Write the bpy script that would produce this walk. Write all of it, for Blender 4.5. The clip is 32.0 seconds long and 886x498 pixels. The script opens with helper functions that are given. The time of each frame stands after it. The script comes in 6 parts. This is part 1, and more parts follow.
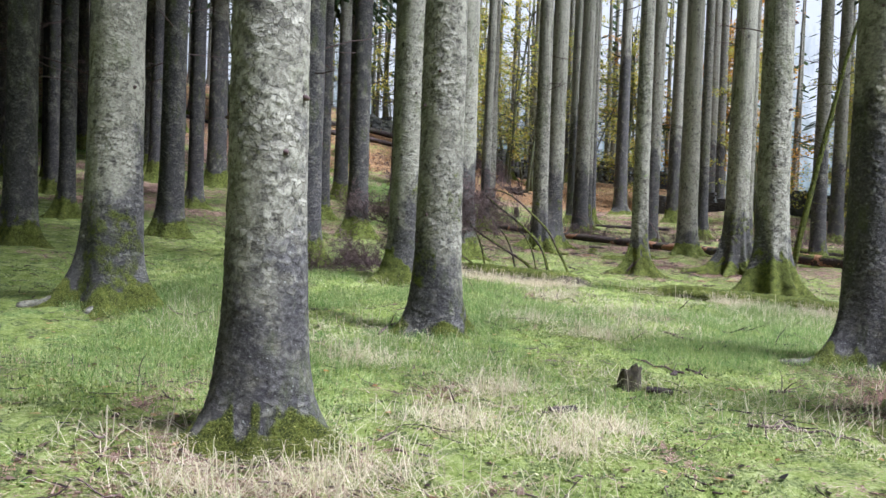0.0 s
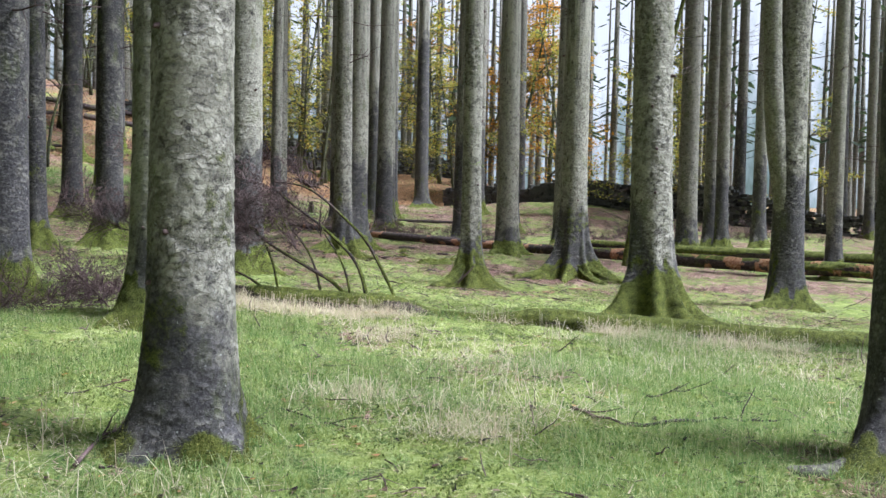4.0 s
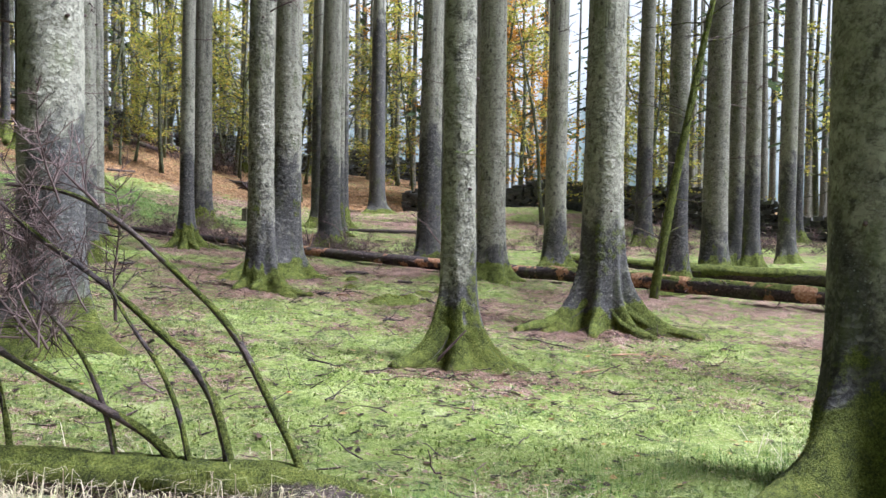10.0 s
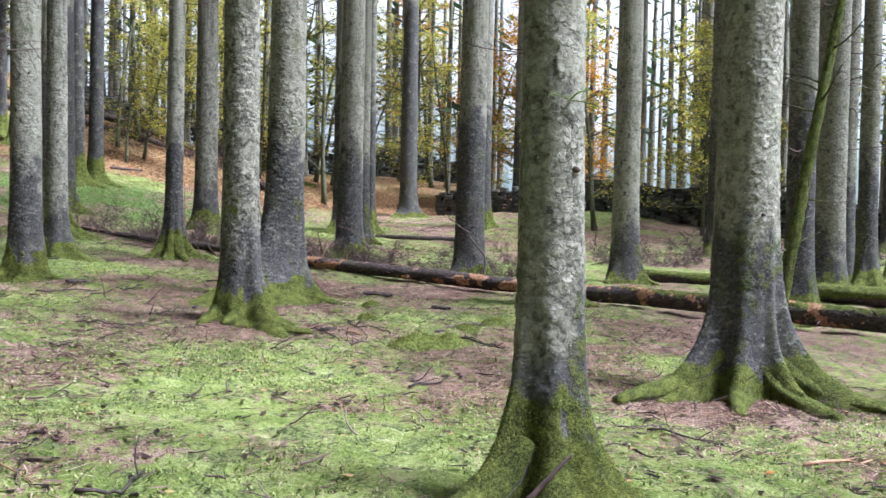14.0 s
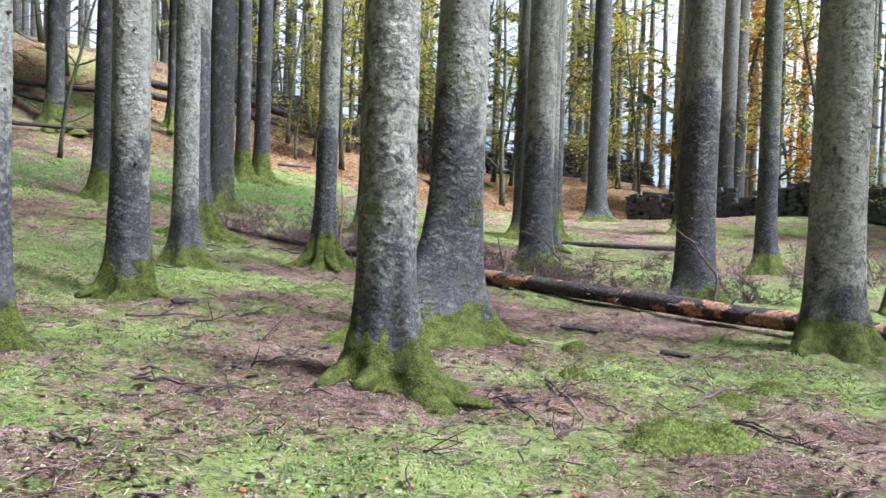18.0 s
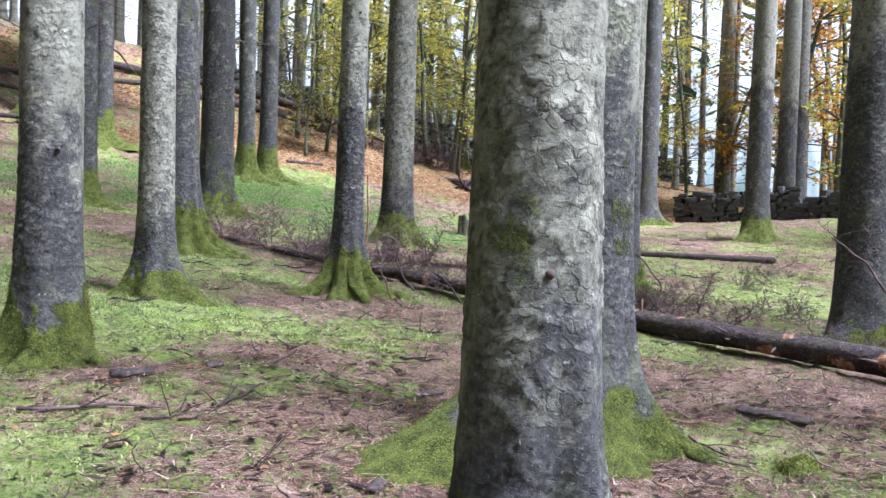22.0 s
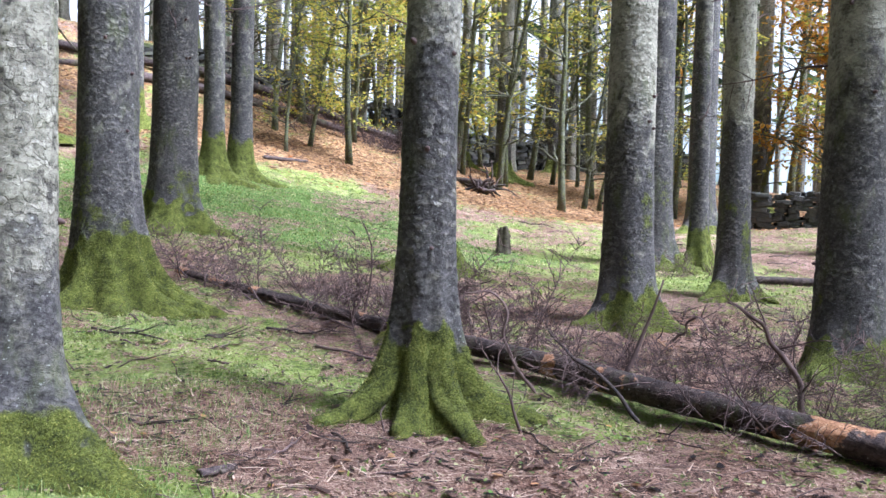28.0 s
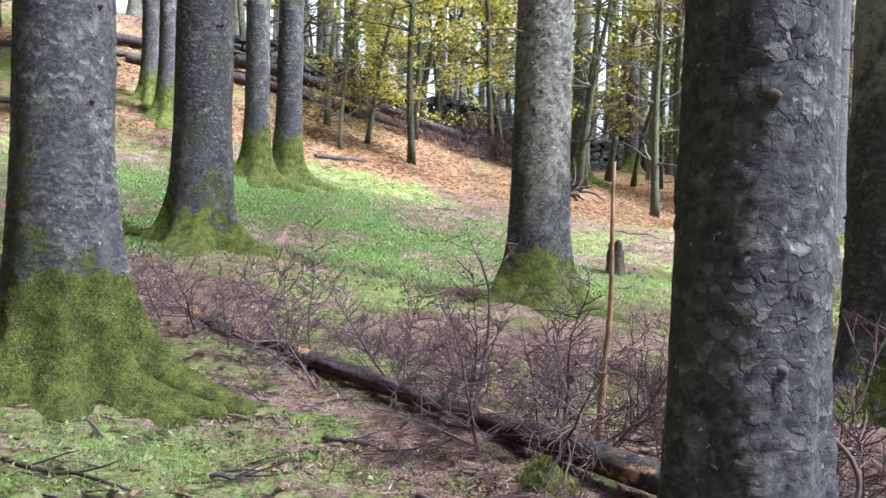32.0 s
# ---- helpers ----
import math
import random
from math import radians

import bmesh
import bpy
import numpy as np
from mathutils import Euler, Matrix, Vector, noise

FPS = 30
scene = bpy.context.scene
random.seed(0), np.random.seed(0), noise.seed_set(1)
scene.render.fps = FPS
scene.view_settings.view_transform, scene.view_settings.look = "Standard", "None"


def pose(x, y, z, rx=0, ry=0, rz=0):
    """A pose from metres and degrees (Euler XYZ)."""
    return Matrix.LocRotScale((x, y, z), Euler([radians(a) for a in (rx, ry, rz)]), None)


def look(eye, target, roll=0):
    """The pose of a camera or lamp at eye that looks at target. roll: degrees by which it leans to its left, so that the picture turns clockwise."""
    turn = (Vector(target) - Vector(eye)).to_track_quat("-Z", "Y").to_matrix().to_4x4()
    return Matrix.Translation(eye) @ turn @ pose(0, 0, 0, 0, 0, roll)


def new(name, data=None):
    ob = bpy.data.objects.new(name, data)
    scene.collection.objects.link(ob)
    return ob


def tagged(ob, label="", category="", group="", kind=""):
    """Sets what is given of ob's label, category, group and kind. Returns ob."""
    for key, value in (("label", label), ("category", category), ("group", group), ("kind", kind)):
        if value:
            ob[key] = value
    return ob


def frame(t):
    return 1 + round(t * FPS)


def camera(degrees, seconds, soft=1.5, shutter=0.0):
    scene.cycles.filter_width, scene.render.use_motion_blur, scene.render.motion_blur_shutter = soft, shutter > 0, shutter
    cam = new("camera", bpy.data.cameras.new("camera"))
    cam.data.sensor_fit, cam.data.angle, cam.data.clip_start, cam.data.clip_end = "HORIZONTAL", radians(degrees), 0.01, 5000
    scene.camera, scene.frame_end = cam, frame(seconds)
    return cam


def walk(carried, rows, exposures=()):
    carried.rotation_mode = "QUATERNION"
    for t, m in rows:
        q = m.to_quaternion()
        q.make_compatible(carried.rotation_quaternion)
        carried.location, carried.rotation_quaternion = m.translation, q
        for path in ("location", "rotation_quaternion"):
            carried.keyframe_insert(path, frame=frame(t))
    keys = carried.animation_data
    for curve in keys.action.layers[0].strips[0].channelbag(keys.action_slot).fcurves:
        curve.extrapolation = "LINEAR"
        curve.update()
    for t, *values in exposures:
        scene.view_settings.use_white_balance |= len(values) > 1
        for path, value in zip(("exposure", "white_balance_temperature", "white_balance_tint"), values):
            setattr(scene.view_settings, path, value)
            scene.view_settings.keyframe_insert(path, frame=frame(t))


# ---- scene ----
cam = camera(50.9, 32.0)
METRES, EYE, TILT, LEAN, TURN = 33.3, 1.5, 0.0, 0.0, -7.8
ROWS = [
    (0.0, 0.0, 0.0, 0.0, 0.07, -2.01, -2.07),
    (0.5, -0.0029, 0.0129, -0.0003, -3.47, -1.87, -2.0),
    (1.0, -0.0042, 0.0282, 0.0012, -6.39, -1.95, -1.77),
    (1.5, -0.0056, 0.0437, 0.0019, -8.92, -1.99, -1.67),
    (2.0, -0.0046, 0.06, 0.0022, -11.57, -1.99, -1.49),
    (2.5, -0.0028, 0.0773, 0.0027, -11.97, -2.11, -1.27),
    (3.0, -0.0008, 0.0938, 0.0035, -12.16, -2.13, -1.24),
    (3.5, 0.0027, 0.1112, 0.0037, -12.38, -2.16, -1.15),
    (5.5, 0.0131, 0.1792, 0.0065, -13.86, -2.07, -1.07),
    (6.0, 0.018, 0.196, 0.0068, -14.17, -2.08, -0.94),
    (6.5, 0.0219, 0.2124, 0.0075, -14.39, -2.06, -0.99),
    (7.0, 0.0277, 0.2281, 0.0071, -14.66, -2.02, -0.95),
    (7.5, 0.0304, 0.2432, 0.0078, -14.89, -1.98, -0.94),
    (8.0, 0.0326, 0.258, 0.0089, -15.07, -1.9, -1.02),
    (8.5, 0.0363, 0.274, 0.0103, -15.16, -1.93, -1.0),
    (9.0, 0.0387, 0.2904, 0.0104, -15.19, -1.94, -1.04),
    (9.5, 0.0425, 0.3074, 0.0101, -15.3, -1.95, -1.03),
    (10.0, 0.0461, 0.3234, 0.0108, -15.32, -1.97, -0.92),
    (10.5, 0.0501, 0.3397, 0.0108, -15.31, -1.93, -0.97),
    (11.0, 0.0544, 0.3592, 0.0097, -15.28, -2.05, -0.98),
    (11.5, 0.0565, 0.377, 0.0106, -15.09, -2.07, -1.06),
    (12.0, 0.0597, 0.3934, 0.0097, -14.92, -1.99, -1.04),
    (12.5, 0.0634, 0.4096, 0.0097, -14.6, -1.93, -1.04),
    (13.0, 0.0687, 0.4261, 0.0093, -14.32, -1.92, -1.05),
    (13.5, 0.073, 0.4406, 0.0105, -13.95, -1.84, -1.0),
    (14.0, 0.0746, 0.4539, 0.0111, -13.3, -1.75, -1.13),
    (14.5, 0.0773, 0.467, 0.0106, -10.88, -1.69, -1.16),
    (15.0, 0.0804, 0.4831, 0.0102, -6.01, -1.87, -1.2),
    (15.5, 0.0824, 0.499, 0.0101, -4.95, -1.88, -1.45),
    (17.5, 0.085, 0.5594, 0.0116, -2.9, -1.87, -1.83),
    (18.0, 0.0837, 0.5746, 0.0118, -2.58, -1.88, -1.92),
    (18.5, 0.0841, 0.5901, 0.0117, -2.36, -1.88, -1.91),
    (19.0, 0.0835, 0.606, 0.0124, -2.21, -1.92, -1.91),
    (19.5, 0.0812, 0.6208, 0.0136, -2.15, -1.89, -1.98),
    (20.0, 0.0798, 0.6363, 0.0136, -2.16, -1.89, -1.95),
    (20.5, 0.075, 0.6511, 0.0139, -2.11, -1.88, -2.01),
    (21.0, 0.0724, 0.6663, 0.014, -2.09, -1.87, -2.01),
    (21.5, 0.071, 0.6814, 0.0148, -2.07, -1.92, -1.89),
    (22.0, 0.0684, 0.6965, 0.0152, -2.03, -1.94, -1.86),
    (22.5, 0.0668, 0.7122, 0.0151, -2.1, -1.95, -1.81),
    (23.0, 0.0624, 0.7274, 0.0158, -2.16, -1.96, -1.85),
    (23.5, 0.0585, 0.7416, 0.0163, -2.24, -1.9, -1.83),
    (24.0, 0.0559, 0.7562, 0.0175, -2.3, -1.91, -1.73),
    (24.5, 0.053, 0.771, 0.0187, -2.39, -1.91, -1.74),
    (25.0, 0.0521, 0.7854, 0.0199, -2.64, -1.88, -1.67),
    (25.5, 0.0496, 0.7995, 0.021, -2.91, -1.9, -1.63),
    (27.5, 0.0377, 0.8562, 0.0224, -3.74, -1.96, -1.67),
    (28.0, 0.0357, 0.8718, 0.0229, -4.06, -2.02, -1.61),
    (28.5, 0.0321, 0.8851, 0.0236, -4.29, -1.94, -1.62),
    (29.0, 0.034, 0.8976, 0.0242, -4.32, -1.91, -1.44),
    (29.5, 0.0341, 0.9109, 0.0236, -4.05, -1.89, -1.34),
    (30.0, 0.0342, 0.9248, 0.0242, -3.61, -1.94, -1.36),
    (30.5, 0.0333, 0.9392, 0.0247, -2.93, -2.0, -1.37),
    (31.0, 0.0291, 0.9542, 0.025, -2.12, -2.05, -1.55),
    (31.5, 0.0257, 0.9682, 0.0254, -1.58, -2.0, -1.61),
    (32.0, 0.0216, 0.9819, 0.0267, -1.07, -2.01, -1.58),
]
walk(cam, [(t, pose(0, 0, EYE, TILT, LEAN, TURN) @ pose(METRES * x, METRES * y, METRES * z, 90 + pitch, roll, yaw)) for t, x, y, z, yaw, pitch, roll in ROWS],
     exposures=((0.0, 1.05, 5450, 14), (8.0, 1.22, 5450, 13), (13.0, 1.45, 5400, 12.5), (20.0, 1.68, 5200, 15), (32.0, 1.98, 5250, 15.5)))

# ---- world and light: bright overcast ----
SUN_AZ, SUN_EL = 119.0, 56.0          # degrees clockwise from +y, and above the horizon
world = bpy.data.worlds.new("overcast_sky")
world.use_nodes = True
scene.world = world
wn, wl = world.node_tree.nodes, world.node_tree.links
bg = wn["Background"]
sky = wn.new("ShaderNodeTexSky")
sky.sky_type, sky.sun_disc = "NISHITA", False
sky.sun_elevation, sky.sun_rotation = radians(SUN_EL), radians(SUN_AZ)
sky.dust_density, sky.ozone_density, sky.air_density = 7.0, 1.0, 1.0
pale = wn.new("ShaderNodeHueSaturation")
pale.inputs["Saturation"].default_value = 0.1
wl.new(sky.outputs[0], pale.inputs["Color"])
wl.new(pale.outputs[0], bg.inputs[0])
bg.inputs[1].default_value = 0.06
sun = new("sun", bpy.data.lights.new("sun", "SUN"))
sun.data.energy, sun.data.angle, sun.data.color = 5.0, radians(22), (1.0, 0.975, 0.95)
az, el = radians(SUN_AZ), radians(SUN_EL)
sun.matrix_world = look(Vector((math.sin(az) * math.cos(el), math.cos(az) * math.cos(el), math.sin(el))) * 80, (0, 0, 0))


# ---- numeric noise ----
def hashed(ix, iy, seed):
    h = (ix.astype(np.int64) * 374761393 + iy.astype(np.int64) * 668265263 + seed * 144269504) & 0xFFFFFFFF
    h = ((h ^ (h >> 13)) * 1274126177) & 0xFFFFFFFF
    return ((h ^ (h >> 16)) & 0xFFFFFF) / float(0x1000000)


def vnoise(x, y, seed=0, period=None):
    x, y = np.asarray(x, float), np.asarray(y, float)
    ix, iy = np.floor(x).astype(np.int64), np.floor(y).astype(np.int64)
    fx, fy = x - ix, y - iy
    fx, fy = fx * fx * (3 - 2 * fx), fy * fy * (3 - 2 * fy)
    jx = ix + 1
    if period:
        ix, jx = ix % period, jx % period
    a, b = hashed(ix, iy, seed), hashed(jx, iy, seed)
    c, d = hashed(ix, iy + 1, seed), hashed(jx, iy + 1, seed)
    return (a * (1 - fx) + b * fx) * (1 - fy) + (c * (1 - fx) + d * fx) * fy


def fbm(x, y, seed=0, octaves=4):
    s, a, tot = 0.0, 0.5, 0.0
    for k in range(octaves):
        s, tot = s + a * vnoise(x * 2 ** k, y * 2 ** k, seed + k * 17), tot + a
        a *= 0.5
    return s / tot


def cells(u, v, seed, period):
    """Distance to the nearest and second cell point, a random value a cell, and the height above the nearest point; u wraps at period."""
    iu, iv = np.floor(u).astype(np.int64), np.floor(v).astype(np.int64)
    f1, f2, who, off = np.full(u.shape, 9.0), np.full(u.shape, 9.0), np.zeros(u.shape), np.zeros(u.shape)
    for a in (-1, 0, 1):
        for b in (-1, 0, 1):
            cu, cv = (iu + a) % period, iv + b
            dv = v - cv - hashed(cu, cv, seed + 7)
            d = np.hypot(iu + a + hashed(cu, cv, seed) - u, dv)
            near = d < f1
            f2 = np.where(near, f1, np.minimum(f2, d))
            who = np.where(near, hashed(cu, cv, seed + 13), who)
            off = np.where(near, dv, off)
            f1 = np.where(near, d, f1)
    return f1, f2, who, off


def smooth(a, b, x):
    t = np.clip((x - a) / (b - a), 0, 1)
    return t * t * (3 - 2 * t)


# ---- the lie of the land ----
SWELL = 8.0
KNOLLS = iter((-0.067, -0.523, 0.396, -0.086, -0.17, -0.301, -0.131, -0.001, -0.824, 0.43, -0.79, 0.109, 0.013, -0.798, -0.083, -0.251, -0.424, 0.018, -0.442, -0.578, -0.086, -0.473, -0.697, 0.772, 1.047, 0.873, 0.141, -1.664, -1.137, 2.934, -0.646, 1.746))
LAND = [(a, b, next(KNOLLS)) for b in range(0, 80, 10) for a in (-8, 2, 12, 24)]


def land(x, y):
    x, y = np.asarray(x, float), np.asarray(y, float)
    cx, cy = np.clip(x, -60, 70), np.clip(y, -40, 110)
    z = 0.623 + -0.0435 * cx + 0.0547 * cy
    for a, b, h in LAND:
        z = z + h * np.exp(-((x - a) ** 2 + (y - b) ** 2) / (2 * SWELL ** 2))
    bank = 3.0 * smooth(56, 74, y) * smooth(14, -4, x) + 5.0 * smooth(40, 62, y) * smooth(2, -18, x)
    rise = 0.6 * np.exp(-((x - 25.5) ** 2 + (y - 52.0) ** 2) / (2 * 3.5 ** 2))
    return z + bank + rise


def ground_z(x, y):
    x, y = np.asarray(x, float), np.asarray(y, float)
    near = smooth(70, 50, np.hypot(x - 6, y - 20))
    bumps = (fbm(x * 0.9, y * 0.9, 3, 3) - 0.5) * 0.13 + (fbm(x * 3.2, y * 3.2, 9, 2) - 0.5) * 0.07 + (fbm(x * 8, y * 8, 19, 3) - 0.5) * 0.075
    return land(x, y) + bumps * near


def gz(x, y):
    return float(ground_z(np.array([x]), np.array([y]))[0])


# ---- materials ----
def material(name, rough=0.9):
    m = bpy.data.materials.new(name)
    m.use_nodes = True
    n, l = m.node_tree.nodes, m.node_tree.links
    p = n["Principled BSDF"]
    p.inputs["Roughness"].default_value = rough
    p.inputs["Specular IOR Level"].default_value = 0.25
    return m, n, l, p


def ntex(n, l, kind, vec, **values):
    t = n.new("ShaderNodeTex" + kind)
    if vec is not None:
        l.new(vec, t.inputs["Vector"])
    for k, v in values.items():
        t.inputs[k].default_value = v
    return t


def ramp(n, l, fac, stops):
    r = n.new("ShaderNodeValToRGB")
    while len(r.color_ramp.elements) < len(stops):
        r.color_ramp.elements.new(0.5)
    for e, (pos, col) in zip(r.color_ramp.elements, stops):
        e.position, e.color = pos, (*col, 1) if len(col) == 3 else col
    l.new(fac, r.inputs[0])
    return r


def blend(n, l, fac, a, b, mode="MIX"):
    m = n.new("ShaderNodeMix")
    m.data_type, m.blend_type = "RGBA", mode
    for sock, val in ((m.inputs[0], fac), (m.inputs[6], a), (m.inputs[7], b)):
        if isinstance(val, (int, float)):
            sock.default_value = val
        elif isinstance(val, tuple):
            sock.default_value = (*val, 1)
        else:
            l.new(val, sock)
    return m.outputs[2]


def calc(n, l, op, a, b=0.0, c=0.0):
    m = n.new("ShaderNodeMath")
    m.operation = op
    for sock, val in zip(m.inputs, (a, b, c)):
        if isinstance(val, (int, float)):
            sock.default_value = val
        else:
            l.new(val, sock)
    return m.outputs[0]


def span(n, l, value, lo, hi):
    m = n.new("ShaderNodeMapRange")
    m.interpolation_type = "SMOOTHSTEP"
    m.inputs[1].default_value, m.inputs[2].default_value = lo, hi
    l.new(value, m.inputs[0])
    return m.outputs[0]


def stretched(n, l, vec, sx, sy, sz):
    m = n.new("ShaderNodeMapping")
    m.inputs["Scale"].default_value = (sx, sy, sz)
    l.new(vec, m.inputs["Vector"])
    return m.outputs[0]


def bumped(n, l, p, height, strength, dist):
    b = n.new("ShaderNodeBump")
    b.inputs["Strength"].default_value, b.inputs["Distance"].default_value = strength, dist
    l.new(height, b.inputs["Height"])
    l.new(b.outputs[0], p.inputs["Normal"])


def attr(n, name):
    a = n.new("ShaderNodeAttribute")
    a.attribute_name = name
    return a.outputs["Fac"]


def bark_material(name, pale, mid, dark, damp_shade_mix=1.0):
    m, n, l, p = material(name, 0.85)
    co = n.new("ShaderNodeTexCoord").outputs["Object"]
    rnd = n.new("ShaderNodeObjectInfo").outputs["Random"]
    fine = ntex(n, l, "Noise", stretched(n, l, co, 1, 1, 1.2), Scale=36.0, Detail=6.0, Roughness=0.72)
    broad = ntex(n, l, "Noise", co, Scale=2.0, Detail=5.0, Roughness=0.6)
    blot = ntex(n, l, "Noise", co, Scale=7.0, Detail=6.0, Roughness=0.65)
    jitter = ntex(n, l, "Noise", co, Scale=11.0, Detail=4.0, Roughness=0.6)
    v = n.new("ShaderNodeVectorMath")
    v.operation = "MULTIPLY_ADD"
    l.new(jitter.outputs["Color"], v.inputs[0])
    v.inputs[1].default_value = (2.0, 2.0, 2.0)
    l.new(stretched(n, l, co, 23, 23, 40), v.inputs[2])
    chips = ntex(n, l, "Voronoi", v.outputs[0], Scale=1.0, Randomness=1.0).outputs["Color"]
    v2 = n.new("ShaderNodeVectorMath")
    v2.operation = "MULTIPLY_ADD"
    l.new(jitter.outputs["Color"], v2.inputs[0])
    v2.inputs[1].default_value = (1.7, 1.7, 1.7)
    l.new(stretched(n, l, co, 19, 19, 17), v2.inputs[2])
    rims = ntex(n, l, "Voronoi", v2.outputs[0], Scale=1.0, Randomness=1.0)
    rims.feature = "DISTANCE_TO_EDGE"
    edge = span(n, l, rims.outputs["Distance"], 0.0, 0.09)
    scale = ntex(n, l, "Voronoi", v2.outputs[0], Scale=1.0, Randomness=1.0)
    away = n.new("ShaderNodeVectorMath")
    away.operation = "SUBTRACT"
    l.new(v2.outputs[0], away.inputs[0])
    l.new(scale.outputs["Position"], away.inputs[1])
    part_z = n.new("ShaderNodeSeparateXYZ")
    l.new(away.outputs[0], part_z.inputs[0])
    lower = span(n, l, part_z.outputs[2], 0.25, -0.45)
    flaky = calc(n, l, "ADD", 0.12, calc(n, l, "MULTIPLY", span(n, l, broad.outputs[0], 0.40, 0.60), 0.88))
    flake = calc(n, l, "MULTIPLY", span(n, l, scale.outputs["Color"], 0.40, 0.52), flaky)
    curl = calc(n, l, "MULTIPLY", flake, lower)
    plate, crack_shade = attr(n, "plate"), attr(n, "crack_shade")
    tone = calc(n, l, "ADD", calc(n, l, "MULTIPLY", plate, 0.14), calc(n, l, "MULTIPLY", chips, 0.11))
    tone = calc(n, l, "ADD", tone, calc(n, l, "MULTIPLY", fine.outputs[0], 0.36))
    tone = calc(n, l, "ADD", tone, calc(n, l, "MULTIPLY", blot.outputs[0], 0.24))
    tone = calc(n, l, "ADD", tone, calc(n, l, "MULTIPLY", calc(n, l, "SUBTRACT", rnd, 0.5), 0.09))
    col = ramp(n, l, tone, ((0.27, dark), (0.36, mid), (0.45, pale), (0.58, tuple(q * 1.25 for q in pale)))).outputs[0]
    # damp dark foot, blotched, bared lilac patches, and shade painted up dim trunks
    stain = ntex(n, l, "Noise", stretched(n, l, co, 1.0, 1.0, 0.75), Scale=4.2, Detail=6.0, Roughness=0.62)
    damp_shade = calc(n, l, "ADD", attr(n, "damp_shade"), calc(n, l, "MULTIPLY", calc(n, l, "SUBTRACT", stain.outputs[0], 0.5), 2.5))
    damp_shade = calc(n, l, "ADD", damp_shade, calc(n, l, "MULTIPLY", calc(n, l, "SUBTRACT", plate, 0.5), 0.3))
    damp_shade = span(n, l, damp_shade, 0.26, 0.86)
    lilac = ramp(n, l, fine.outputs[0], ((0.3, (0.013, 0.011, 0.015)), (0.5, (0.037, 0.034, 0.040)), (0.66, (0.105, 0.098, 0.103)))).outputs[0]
    col = blend(n, l, calc(n, l, "MULTIPLY", damp_shade, 0.88 * damp_shade_mix), col, lilac)
    algae = span(n, l, ntex(n, l, "Noise", stretched(n, l, co, 1.8, 1.8, 0.7), Scale=1.9, Detail=6.0, Roughness=0.7).outputs[0], 0.52, 0.68)
    col = blend(n, l, calc(n, l, "MULTIPLY", algae, 0.55), col, (0.085, 0.10, 0.03))
    speck = span(n, l, ntex(n, l, "Noise", co, Scale=42.0, Detail=2.0).outputs[0], 0.69, 0.73)
    col = blend(n, l, calc(n, l, "MULTIPLY", speck, 0.55), col, (0.40, 0.42, 0.38))
    col = blend(n, l, calc(n, l, "MULTIPLY", crack_shade, 0.85), col, (0.02, 0.017, 0.017))
    tick = ntex(n, l, "Noise", stretched(n, l, co, 1, 1, 2.3), Scale=24.0, Detail=4.0, Roughness=0.6)
    ticks = calc(n, l, "MULTIPLY", span(n, l, tick.outputs[0], 0.59, 0.66), 0.42)
    col = blend(n, l, ticks, col, (0.045, 0.038, 0.034))
    # dark lines at flake edges, strongest below: shadow crescents painted in
    rim = calc(n, l, "MULTIPLY", calc(n, l, "MULTIPLY", calc(n, l, "SUBTRACT", 1.0, edge), calc(n, l, "ADD", 0.15, lower)), flaky)
    col = blend(n, l, calc(n, l, "MULTIPLY", curl, 0.22), col, tuple(min(0.5, q * 1.5) for q in pale))
    col = blend(n, l, calc(n, l, "MULTIPLY", rim, 0.45), col, (0.03, 0.026, 0.024))
    knot = ntex(n, l, "Voronoi", stretched(n, l, co, 5.0, 5.0, 2.6), Scale=1.0, Randomness=1.0).outputs["Distance"]
    knots = calc(n, l, "MULTIPLY", span(n, l, calc(n, l, "ADD", knot, calc(n, l, "MULTIPLY", calc(n, l, "SUBTRACT", fine.outputs[0], 0.5), 0.25)), 0.17, 0.06), 0.75)
    col = blend(n, l, knots, col, (0.03, 0.026, 0.025))
    mossy = calc(n, l, "ADD", attr(n, "moss"), calc(n, l, "MULTIPLY", calc(n, l, "SUBTRACT", blot.outputs[0], 0.5), 1.1))
    mossy = calc(n, l, "ADD", mossy, calc(n, l, "MULTIPLY", calc(n, l, "SUBTRACT", fine.outputs[0], 0.5), 0.5))
    mossy = span(n, l, mossy, 0.40, 0.66)
    fuzz = ntex(n, l, "Noise", co, Scale=75.0, Detail=5.0, Roughness=0.75)
    tuft = ntex(n, l, "Noise", co, Scale=10.0, Detail=5.0, Roughness=0.65)
    green = ramp(n, l, calc(n, l, "ADD", calc(n, l, "MULTIPLY", fuzz.outputs[0], 0.6), calc(n, l, "MULTIPLY", tuft.outputs[0], 0.4)),
                 ((0.38, (0.022, 0.027, 0.006)), (0.46, (0.07, 0.085, 0.013)), (0.54, (0.145, 0.165, 0.027)), (0.65, (0.27, 0.28, 0.065)))).outputs[0]
    col = blend(n, l, mossy, col, green)
    l.new(col, p.inputs["Base Color"])
    h = calc(n, l, "ADD", calc(n, l, "MULTIPLY", chips, 0.30), calc(n, l, "MULTIPLY", fine.outputs[0], 0.5))
    h = calc(n, l, "ADD", h, calc(n, l, "MULTIPLY", blot.outputs[0], 0.3))
    h = calc(n, l, "SUBTRACT", h, calc(n, l, "MULTIPLY", rim, 0.3))
